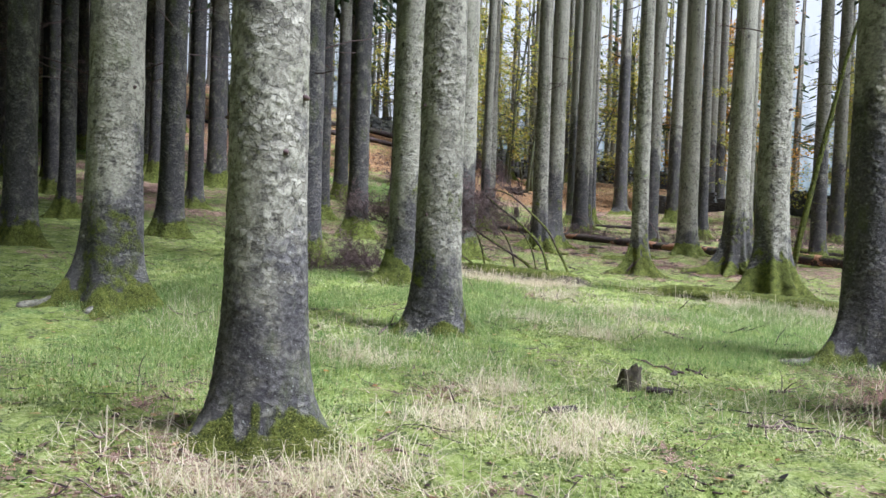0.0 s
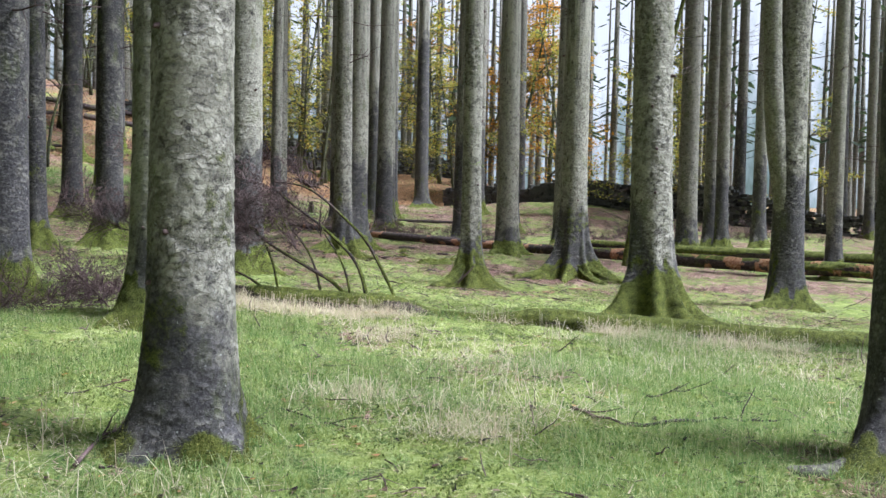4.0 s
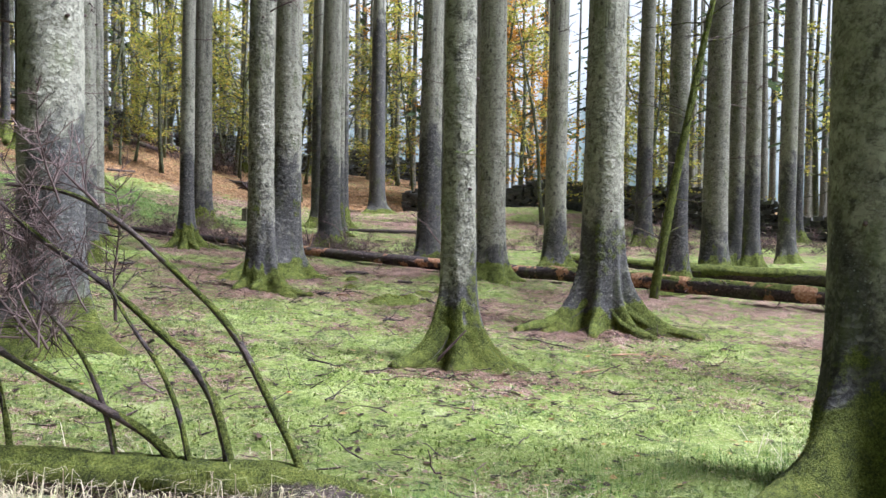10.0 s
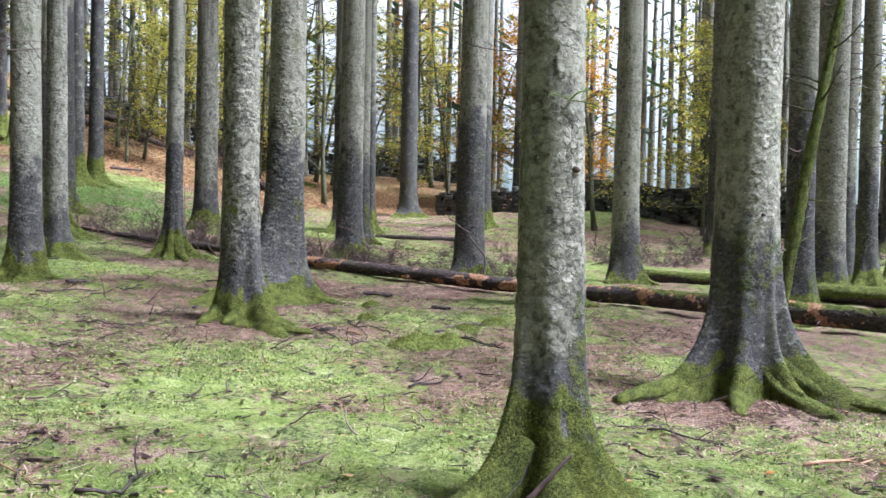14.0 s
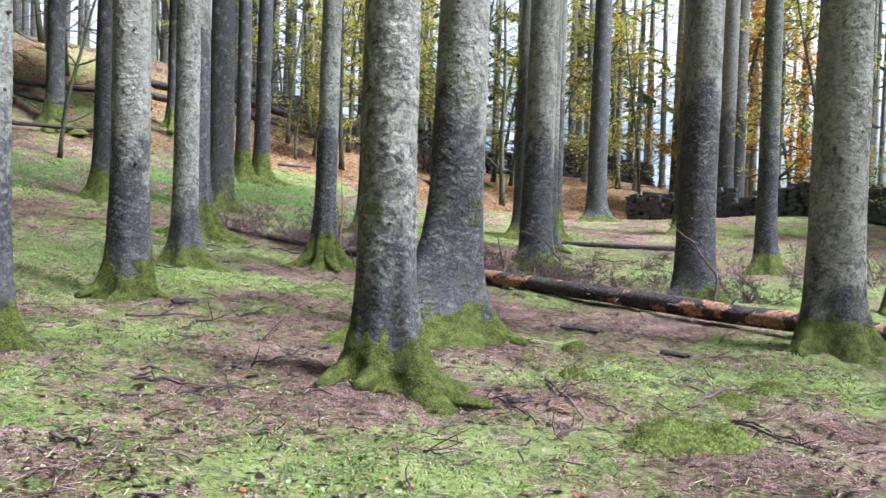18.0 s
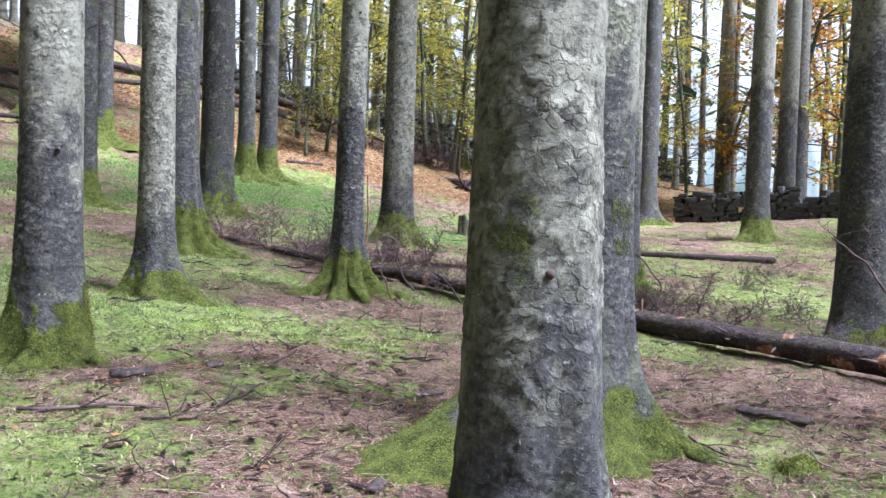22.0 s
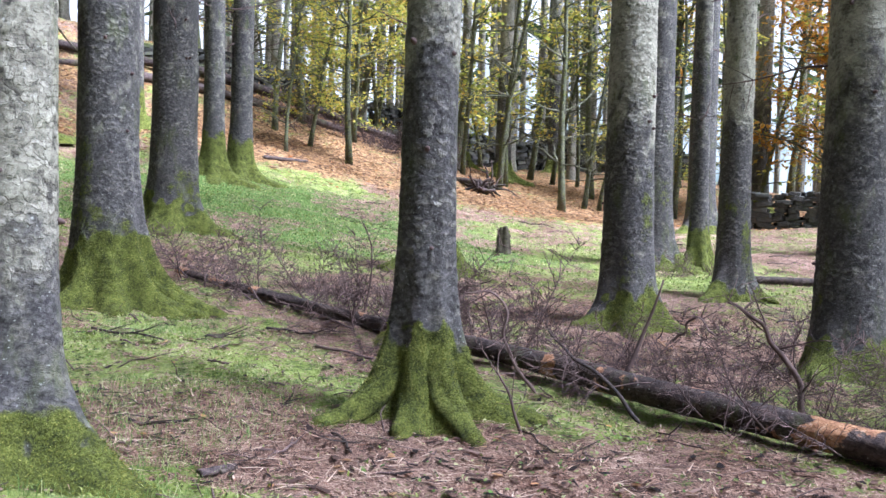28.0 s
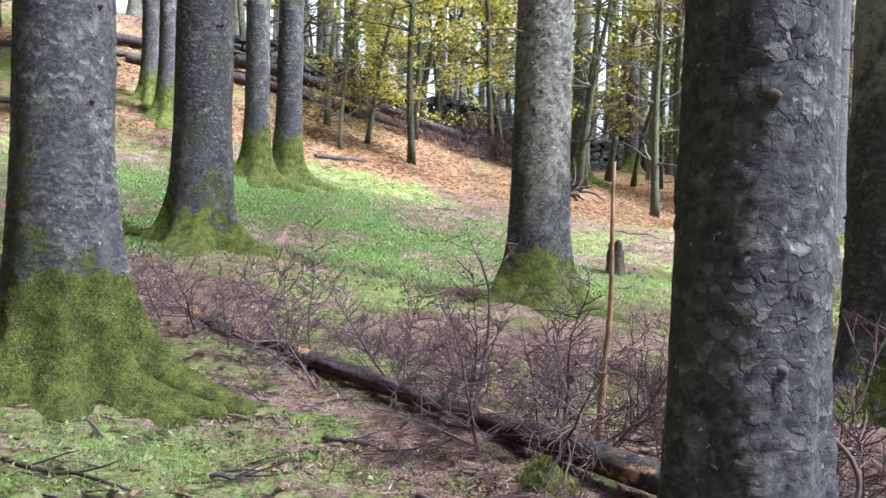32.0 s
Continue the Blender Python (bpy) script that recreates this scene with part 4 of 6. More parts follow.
def bough_mesh(seed, length, twigs, thick=0.012, spread=0.5):
    """A dead bough: one crooked stem along +z with many fine side twigs."""
    rng = random.Random(seed)
    s = Soup()
    stem = wander(rng, (0, 0, 0), (rng.uniform(-0.2, 0.2), rng.uniform(-0.2, 0.2), 1), length, 9, 0.13)
    s.tube(stem, [0.75 * thick * (1 - 0.85 * i / 9) for i in range(10)], 5, cap=False)
    for _ in range(twigs):
        i = rng.randint(1, 8)
        q = stem[i].lerp(stem[i + 1], rng.random())
        w = rng.uniform(0, 2 * math.pi)
        way = Vector((math.cos(w), math.sin(w), rng.uniform(0.0, 1.0)))
        ln = length * rng.uniform(0.15, 0.45) * (1.1 - i / 12) * (spread + 0.5)
        tw = wander(rng, q, way, ln, 4, 0.22)
        s.tube(tw, [0.0042, 0.0036, 0.003, 0.0024, 0.0018], 3, cap=False)
        for _ in range(3):
            k = rng.randint(1, 3)
            w2 = way + Vector((rng.uniform(-1, 1), rng.uniform(-1, 1), rng.uniform(-0.5, 0.8)))
            s.tube(wander(rng, tw[k], w2, ln * rng.uniform(0.25, 0.5), 2, 0.25), [0.0026, 0.002, 0.0014], 3, cap=False)
    return s.mesh("dead_bough", TWIG)


BOUGHS = [bough_mesh(70 + k, 0.75 + 0.1 * (k % 3), 30) for k in range(6)]
FINE = [bough_mesh(90 + k, 0.8, 46, 0.009, 0.8) for k in range(4)]


def set_bough(parent, origin, x, y, z, rng, tilt, toward, scale, meshes=None):
    """A bough at world (x, y, z), tilted from upright towards a heading in degrees."""
    m = Matrix.Translation((x - origin[0], y - origin[1], z - origin[2])) @ Matrix.Rotation(radians(-toward), 4, "Z") @ Matrix.Rotation(radians(-tilt), 4, "X")
    m = m @ Matrix.Rotation(rng.uniform(0, 6.28), 4, "Z") @ Matrix.Scale(scale, 4)
    return child("dead_bough", rng.choice(meshes or BOUGHS), parent, "", m)


# the long fallen spruce that crosses the wood, thin top uphill
LONG = [(4.25, 40.2, 0.03), (6.0, 37.6, 0.055), (7.1, 36.0, 0.08), (8.8, 33.2, 0.103), (11.2, 29.85, 0.122), (14.0, 26.2, 0.14), (15.5, 23.6, 0.145), (17.8, 20.6, 0.15)]


def long_log():
    x0, y0 = LONG[0][:2]
    z0 = gz(x0, y0)
    t = base("fallen_spruce", x0, y0, z0, "long fallen dark spruce trunk with peeling bark and dead boughs", "fallen tree")
    pts = []
    for i in range(len(LONG) - 1):
        for f in np.linspace(0, 1, 8, endpoint=False):
            x, y, r = (LONG[i][k] * (1 - f) + LONG[i + 1][k] * f for k in range(3))
            pts.append((x, y, float(land(x, y)) + r * 1.15 + 0.03 + 0.05 * max(0.0, (x - 11) / 5), r))
    x, y, r = LONG[-1]
    pts.append((x, y, float(land(x, y)) + r + 0.06, r))
    child("log", crooked_log(5, [(p[0] - x0, p[1] - y0, p[2] - z0) for p in pts], [p[3] for p in pts], (0.4, 0.4, 0.35, 0.4, 0.6, 0.9, 1.1), PEELLOG, 44, 0.04), t)
    rng = random.Random(8)
    for i, (x, y, z, r) in enumerate(pts):
        if y > 31.6:
            for _ in range(3 if y > 35.5 else 2):
                sx = rng.choice((-1, 1, 1))
                set_bough(t, (x0, y0, z0), x + rng.uniform(-0.3, 0.3) + 0.1 * sx, y + rng.uniform(-0.3, 0.3), z - 0.03, rng, rng.uniform(5, 62), 50 + rng.uniform(-50, 50) + (180 if sx < 0 else 0),
                          rng.uniform(0.45, 0.95) * (1.25 if y > 35.8 else 1.0))
        else:
            for _ in range(2):
                w = rng.uniform(0, 6.28)
                s = Soup()
                out = Vector((math.cos(w) * 0.7, math.sin(w) * 0.7, rng.uniform(-0.9, 0.9)))
                q = Vector((x - x0, y - y0, z - z0)) + out.normalized() * (r - 0.02)
                s.tube(wander(rng, q, out, rng.uniform(0.08, 0.28), 3, 0.2), [0.02, 0.015, 0.01, 0.004], 6, 0.2)
                child("branch_stub", s.mesh("branch_stub", TWIG), t)
    for x, y, ln, lean, mat in ((6.66, 36.75, 1.45, 0.0, PEELED), (8.95, 32.9, 0.55, 0.25, PEELED), (9.15, 33.3, 0.7, -0.3, TWIG), (9.35, 32.4, 0.28, 0.0, PEELED), (7.9, 35.1, 0.8, 0.5, TWIG)):
        s = Soup()
        z = float(land(x, y)) + 0.12
        s.tube(wander(rng, (x - x0, y - y0, z - z0), (lean, -0.05, 1), ln, 10, 0.05), [0.021 - 0.0014 * i for i in range(11)], 7)
        child("broken_branch", s.mesh("broken_branch", mat), t, "bare upright broken branch")


long_log()


# brown brush of dead boughs lying beside the fallen trunk and under some trees
def brush(x, y, rx, ry, count, seed, high=1.0, meshes=None, label="tangle of brown dead spruce boughs on the ground"):
    rng = random.Random(seed)
    z = gz(x, y)
    t = base("dead_brush", x, y, z, label, "brushwood", "heaps of dead brush")
    for _ in range(int(count * 0.95)):
        a, r = rng.uniform(0, 6.28), math.sqrt(rng.random())
        bx, by = x + rx * r * math.cos(a), y + ry * r * math.sin(a)
        set_bough(t, (x, y, z), bx, by, gz(bx, by) - 0.02, rng, rng.uniform(35, 100), rng.uniform(0, 360), high * rng.uniform(0.55, 1.1), meshes or BOUGHS + FINE)
    return t


for k, (x, y, rx, ry, count, high) in enumerate((
        (9.6, 34.3, 1.3, 1.0, 34, 0.85), (8.6, 35.6, 0.9, 0.8, 26, 0.9), (10.9, 34.2, 1.2, 1.0, 26, 0.9), (6.9, 38.0, 0.9, 0.9, 20, 0.85), (5.6, 39.3, 0.8, 0.7, 18, 0.8), (6.2, 36.9, 0.5, 0.7, 16, 0.5),
        (0.6, 15.3, 1.2, 0.7, 64, 1.15), (12.9, 32.7, 0.6, 0.6, 18, 1.1), (11.4, 31.6, 0.4, 0.3, 8, 0.9), (17.5, 36.5, 1.6, 0.9, 22, 1.3), (21.0, 36.0, 2.2, 1.0, 26, 1.3), (10.3, 35.0, 0.5, 0.4, 8, 0.8), (9.0, 61.5, 1.8, 1.2, 20, 2.4), (11.5, 62.5, 1.6, 1.0, 16, 2.2), (6.5, 60.3, 1.5, 1.0, 12, 2.0), (24.5, 40.0, 3.0, 1.5, 22, 1.8), (13.6, 37.6, 0.7, 0.5, 8, 0.8), (15.2, 40.0, 0.8, 0.5, 8, 0.8), (11.6, 40.2, 0.6, 0.5, 7, 0.7), (10.6, 37.0, 0.8, 0.6, 12, 0.9), (14.9, 35.2, 0.9, 0.6, 10, 1.0), (12.3, 43.6, 0.9, 0.5, 8, 0.9), (28.0, 36.0, 3.0, 1.5, 20, 1.8))):
    brush(x, y, rx, ry, count, 500 + k, high)


# the low mossy fallen tree with arched dead limbs
def mossy_fallen_tree():
    x0, y0, x1, y1 = 1.3, 16.1, 9.2, 12.35
    z0 = gz(x0, y0)
    t = base("mossy_fallen_tree", x0, y0, z0, "low fallen trunk thick with moss and arching dead limbs", "fallen tree")
    along = lambda f: (x0 + (x1 - x0) * f, y0 + (y1 - y0) * f)
    pts, rad = [], []
    for f in np.linspace(0, 1, 40):
        x, y = along(f)
        r = 0.08 + 0.03 * math.sin(3 * f) - 0.05 * smooth(0.36, 0.42, f) * smooth(0.54, 0.48, f) + 0.025 * smooth(0.5, 0.58, f)
        pts.append((x - x0, y - y0, float(land(x, y)) + r * (0.8 - 0.9 * smooth(0.36, 0.42, f) * smooth(0.56, 0.50, f) - 0.5 * smooth(0.5, 0.6, f)) - z0))
        rad.append(r)
    P, N = [], []
    mrng = np.random.RandomState(6)
    for _ in range(15000):
        f, w = mrng.uniform(0.02, 0.98), mrng.uniform(-0.5, math.pi + 0.5)
        q = f * 39
        a, b = Vector(pts[int(q)]), Vector(pts[int(q) + 1])
        out = Vector(((y1 - y0) / 8.75 * -math.cos(w), (x1 - x0) / 8.75 * math.cos(w), math.sin(w)))
        P.append(a.lerp(b, q - int(q)) + out * rad[int(q)] * 1.06)
        N.append(out)
    fronds("moss_cover", np.array(P), np.array(N), t, 61, 1.3, SPRIG)
    child("log", crooked_log(6, pts, rad, (0.6, 0.7, 0.8, 0.9, 1.1, 1.6, 1.7, 1.7, 1.7), LOGBARK, 40, 0.04), t)
    # limbs: start along the trunk, then (back along the trunk, up) in metres, thickness
    rng = random.Random(4)
    limbs = ((0.362, ((0, 0), (0.1, 0.2), (0.45, 0.85), (0.86, 1.36), (1.15, 1.5), (1.65, 1.52)), 0.019), (0.318, ((0, 0), (0.08, 0.35), (0.25, 0.62), (0.6, 1.0), (0.95, 1.3), (1.2, 1.5)), 0.022),
             (0.295, ((0, 0), (0.2, 0.25), (0.6, 0.5), (0.95, 0.75), (1.3, 0.95), (1.5, 1.15)), 0.023), (0.255, ((0, 0), (0.08, 0.3), (0.2, 0.55), (0.33, 0.75), (0.5, 0.95), (0.6, 1.2)), 0.014),
             (0.195, ((0, 0), (0.06, 0.3), (0.14, 0.52), (0.28, 0.75), (0.4, 0.9), (0.45, 1.1)), 0.014), (0.19, ((0, 0), (0.2, 0.15), (0.5, 0.35), (0.8, 0.45), (1.1, 0.5), (1.4, 0.5)), 0.015),
             (0.296, ((0, 0), (0.06, 0.25), (0.17, 0.5), (0.3, 0.7), (0.45, 0.9), (0.5, 1.1)), 0.013), (0.13, ((0, 0), (0.1, 0.3), (0.25, 0.6), (0.4, 0.9), (0.6, 1.1), (0.8, 1.3)), 0.014),
             (0.09, ((0, 0), (0.05, 0.3), (0.1, 0.6), (0.25, 0.9), (0.4, 1.1), (0.5, 1.4)), 0.013), (0.06, ((0, 0), (0.1, 0.25), (0.3, 0.5), (0.5, 0.7), (0.8, 0.8), (1.1, 0.85)), 0.014))
    ux, uy = (x0 - x1) / math.hypot(x1 - x0, y1 - y0), (y0 - y1) / math.hypot(x1 - x0, y1 - y0)
    for f, steps, thick in limbs:
        x, y = along(f)
        z = float(land(x, y)) + 0.03
        P = [(x + ux * a - x0 + 0.08 * math.sin(5 * a), y + uy * a - y0 + 0.1 * b * math.sin(f * 40), z + b - z0) for a, b in steps]
        me = crooked_log(int(f * 1000), P, [thick * 1.1, thick * 0.9, thick * 0.75, thick * 0.6, thick * 0.45, thick * 0.25], (1.7, 1.3, 0.5, 1.3, 0.4, 0.9, 0.2), LOGBARK, 10, 0.03, 0.002)
        child("limb", me, t, "thin arched limb with moss patches")
        for k in range(3 if f > 0.29 else 17):
            a, b = steps[4 + k % 2 if f > 0.29 else min(5, 3 + k // 6)]
            set_bough(t, (x0, y0, z0), x + ux * a + rng.uniform(-0.15, 0.15), y + uy * a + rng.uniform(-0.2, 0.2), z + b * rng.uniform(0.92, 1.0), rng, rng.uniform(20, 95), 295 + rng.uniform(-70, 70),
                      rng.uniform(0.55, 1.0), FINE if k % 2 else BOUGHS)
    return t


mossy_fallen_tree()


def lying(name, x0, y0, x1, y1, r0, r1, mossy, mat, label, seed, lift=0.0, category="log"):
    z0 = gz(x0, y0)
    t = base(name, x0, y0, z0, label, category, "fallen logs")
    pts = [(x0 + (x1 - x0) * f - x0, y0 + (y1 - y0) * f - y0, float(land(x0 + (x1 - x0) * f, y0 + (y1 - y0) * f)) - z0 + (r0 + (r1 - r0) * f) * 0.85 + lift) for f in np.linspace(0, 1, 14)]
    child("log", crooked_log(seed, pts, list(np.linspace(r0, r1, 14)), mossy, mat, 24, 0.08), t)
    return t


lying("mossy_log", 16.8, 29.2, 21.5, 23.9, 0.16, 0.18, 1.0, LOGBARK, "mossy green log lying between spruces", 31)
lying("mossy_log", 15.5, 32.5, 18.5, 29.4, 0.12, 0.12, 0.8, LOGBARK, "short mossy log lying among trunks", 33)
lying("grey_log", 13.2, 43.6, 16.8, 42.4, 0.055, 0.075, 0.15, LOGBARK, "bare grey log lying on the moss", 34)
lying("hill_log", 5.39, 54.70, 6.92, 55.45, 0.055, 0.045, 0.1, LOGBARK, "dark short log on orange leaves", 35)
for k, (x0, y0, x1, y1, r) in enumerate(((0.0, 60.5, 8.5, 61.5, 0.17), (-2, 61.6, 6.5, 63.4, 0.15), (3.0, 62.2, 11.0, 62.9, 0.18), (-5.0, 57.0, 0.2, 61.2, 0.11), (-8.0, 54.5, -2.6, 55.9, 0.1), (-4.0, 51.0, -0.6, 53.6, 0.07))):
    lying("hill_log", x0, y0, x1, y1, r, r * 0.8, 0.45, LOGBARK, "dark fallen trunk on the leafy bank", 60 + k, 0.1 * (k % 3))


# the leaning mossy sapling, lodged against the trunks
def leaning_tree():
    x, y = 13.6, 25.1
    z = gz(x, y)
    t = base("leaning_tree", x, y, z, "thin leaning dead tree coated in bright moss", "tree")
    P = [(0, 0, -0.1), (0.12, 0, 0.7), (0.35, 0.02, 1.7), (0.6, 0.05, 2.8), (0.95, 0.1, 4.2), (1.4, 0.15, 6.0), (2.1, 0.2, 8.4), (2.8, 0.25, 10.5)]
    child("trunk", crooked_log(77, P, [0.075, 0.07, 0.066, 0.06, 0.052, 0.045, 0.035, 0.02], 1.7, LOGBARK, 22, 0.05), t)
    rng = random.Random(77)
    for k in range(22):
        f = rng.uniform(0.12, 0.8)
        i = int(f * 7)
        q = Vector(P[i]).lerp(Vector(P[i + 1]), f * 7 - i)
        s = Soup()
        w = rng.uniform(0, 6.28)
        way = Vector((math.cos(w), math.sin(w), rng.uniform(-0.2, 0.7)))
        pts = wander(rng, q, way, rng.uniform(0.4, 1.5), 6, 0.2)
        s.tube(pts, [0.018 - 0.0022 * j for j in range(7)], 5, 0.5, False)
        for j in (2, 3, 4, 5):
            s.tube(wander(rng, pts[j], way + Vector((rng.uniform(-1, 1), rng.uniform(-1, 1), rng.uniform(-0.6, 0.6))), 0.35, 3, 0.25), [0.006, 0.005, 0.004, 0.002], 3, 0.2, False)
        child("dead_branch", s.mesh("dead_branch", LOGBARK), t)


leaning_tree()


# ---- stumps, moss cushions, root plate ----
def stump(x, y, r, h, seed, label, mossy=0.4):
    rng = np.random.RandomState(seed)
    t = base("tree_stump", x, y, gz(x, y), label, "stump", "old stumps")
    th = np.linspace(0, 2 * np.pi, 40, endpoint=False)
    rim = h * (0.72 + 0.22 * np.cos(th + seed) + 0.30 * (vnoise(th / (2 * np.pi) * 9, th * 0 + seed, seed, 9) - 0.5) + 0.06 * rng.rand(40))
    rings, attrs = [], []
    for f in np.linspace(0, 1, 12):
        rr = r * (1 + 0.55 * np.exp(-f * 4) + 0.12 * np.sin(5 * th + seed) + 0.08 * rng.randn(40) * f)
        rings.append(np.stack([rr * np.cos(th), rr * np.sin(th), -0.06 + (rim + 0.06) * f], 1))
    for f in (0.75, 0.4, 0.05):
        rings.append(np.stack([r * f * np.cos(th), r * f * np.sin(th), h * (0.5 + 0.12 * rng.rand(40))], 1))
    V = np.vstack(rings)
    n, k = len(rings), 40
    i, j = np.arange(n - 1)[:, None] * k, np.arange(k)[None, :]
    quads = np.stack([i + j, i + (j + 1) % k, i + k + (j + 1) % k, i + k + j], -1).reshape(-1, 4)
    child("stump_wood", quad_mesh("stump_wood", V, quads, STUMPWOOD, True, {"moss": np.full(len(V), mossy)}), t)


stump(2.58, 7.3, 0.085, 0.21, 1, "rotten jagged little tree stump in the moss")
stump(9.95, 45.9, 0.12, 0.55, 2, "weathered upright broken stump on a mossy bank")


def cushion(x, y, rx, ry, h, seed):
    """A low hummock of moss."""
    rng = np.random.RandomState(seed)
    a = np.linspace(0, 2 * np.pi, 44, endpoint=False)
    f = np.linspace(0.0, 1.0, 16)
    A, Fr = np.meshgrid(a, f)
    rim = 1 + 0.28 * (vnoise(A / (2 * np.pi) * 6, Fr * 0 + seed, seed, 6) - 0.5)
    X, Y = rx * Fr * rim * np.cos(A), ry * Fr * rim * np.sin(A)
    Z = h * (1 - Fr ** 2.2) * (0.75 + 0.5 * vnoise(X * 9, Y * 9, seed)) + 0.03 * (vnoise(X * 40, Y * 40, seed) - 0.5) - 0.03 * Fr
    z0 = gz(x, y)
    Z = Z + ground_z(X + x, Y + y) - z0
    n, k = A.shape
    i, j = np.arange(n - 1)[:, None] * k, np.arange(k)[None, :]
    quads = np.stack([i + j, i + k + j, i + k + (j + 1) % k, i + (j + 1) % k], -1).reshape(-1, 4)
    ob = new("moss_cushion", quad_mesh("moss_cushion", np.stack([X, Y, Z], -1).reshape(-1, 3), quads, MOSS))
    ob.matrix_world = pose(x, y, z0)
    k = rng.choice(X.size, 1500)
    jit = rng.normal(0, 0.008, (1500, 2))
    fronds("moss_fronds", np.stack([X.ravel()[k] + jit[:, 0], Y.ravel()[k] + jit[:, 1], Z.ravel()[k]], 1), np.stack([X.ravel()[k] / rx, Y.ravel()[k] / ry, 0.8 + 0 * jit[:, 0]], 1), ob, seed, 1.2)
    return tagged(ob, "soft bright green moss hummock on the forest floor", "moss", "moss hummocks")


for k, (x, y, rx, ry, h) in enumerate(((7.72, 24.05, 0.22, 0.2, 0.13), (8.2, 24.1, 0.34, 0.22, 0.14), (8.0, 26.3, 0.2, 0.15, 0.1), (8.4, 27.6, 0.16, 0.13, 0.09), (8.06, 24.42, 0.3, 0.2, 0.12), (9.0, 25.4, 0.22, 0.16, 0.08), (9.6, 25.9, 0.24, 0.15, 0.07), (6.33, 36.5, 0.16, 0.12, 0.1), (7.4, 36.6, 0.16, 0.12, 0.1))):
    cushion(x, y, rx, ry, h, 900 + k)


def root_plate(x, y):
    rng = random.Random(12)
    z = gz(x, y)
    t = base("uprooted_sapling", x, y, z, "small uprooted tree with a dark ragged root plate", "fallen tree")
    child("log", crooked_log(13, [(0, 0, 0.3), (-0.7, 2.5, 0.55), (-1.6, 6.5, 1.2)], [0.14, 0.11, 0.07], 0.5, LOGBARK, 16, 0.1), t)
    for k in range(34):
        s = Soup()
        w, ln = rng.uniform(-0.5, 3.6), rng.uniform(0.3, 0.55) if k % 4 else rng.uniform(0.7, 1.1)
        pts = wander(rng, (rng.uniform(-0.3, 0.3), rng.uniform(-0.2, 0.1), rng.uniform(0.1, 0.3)), (math.cos(w), rng.uniform(-0.4, 0.2), math.sin(w)), ln, 6, 0.45)
        s.tube(pts, [(0.075 if k % 4 else 0.045) * (1 - j / 7.5) for j in range(7)], 6, 0.0)
        child("root", s.mesh("root", LOGBARK), t)


root_plate(12.4, 57.0)


# ---- dry stone walls ----
def stone_mesh(seed):
    """One rough field stone, about 1 x 1 x 1, as a lumpy rounded block."""
    rng = np.random.RandomState(seed)
    bm = bmesh.new()
    bmesh.ops.create_cube(bm, size=1.0)
    bmesh.ops.bevel(bm, geom=bm.edges[:], offset=0.14, segments=1, affect="EDGES")
    for v in bm.verts:
        v.co *= 1 + rng.uniform(-0.13, 0.1)
    me = bpy.data.meshes.new("stone")
    bm.to_mesh(me)
    bm.free()
    me.materials.append(STONE)
    return me


STONES = [stone_mesh(k) for k in range(9)]


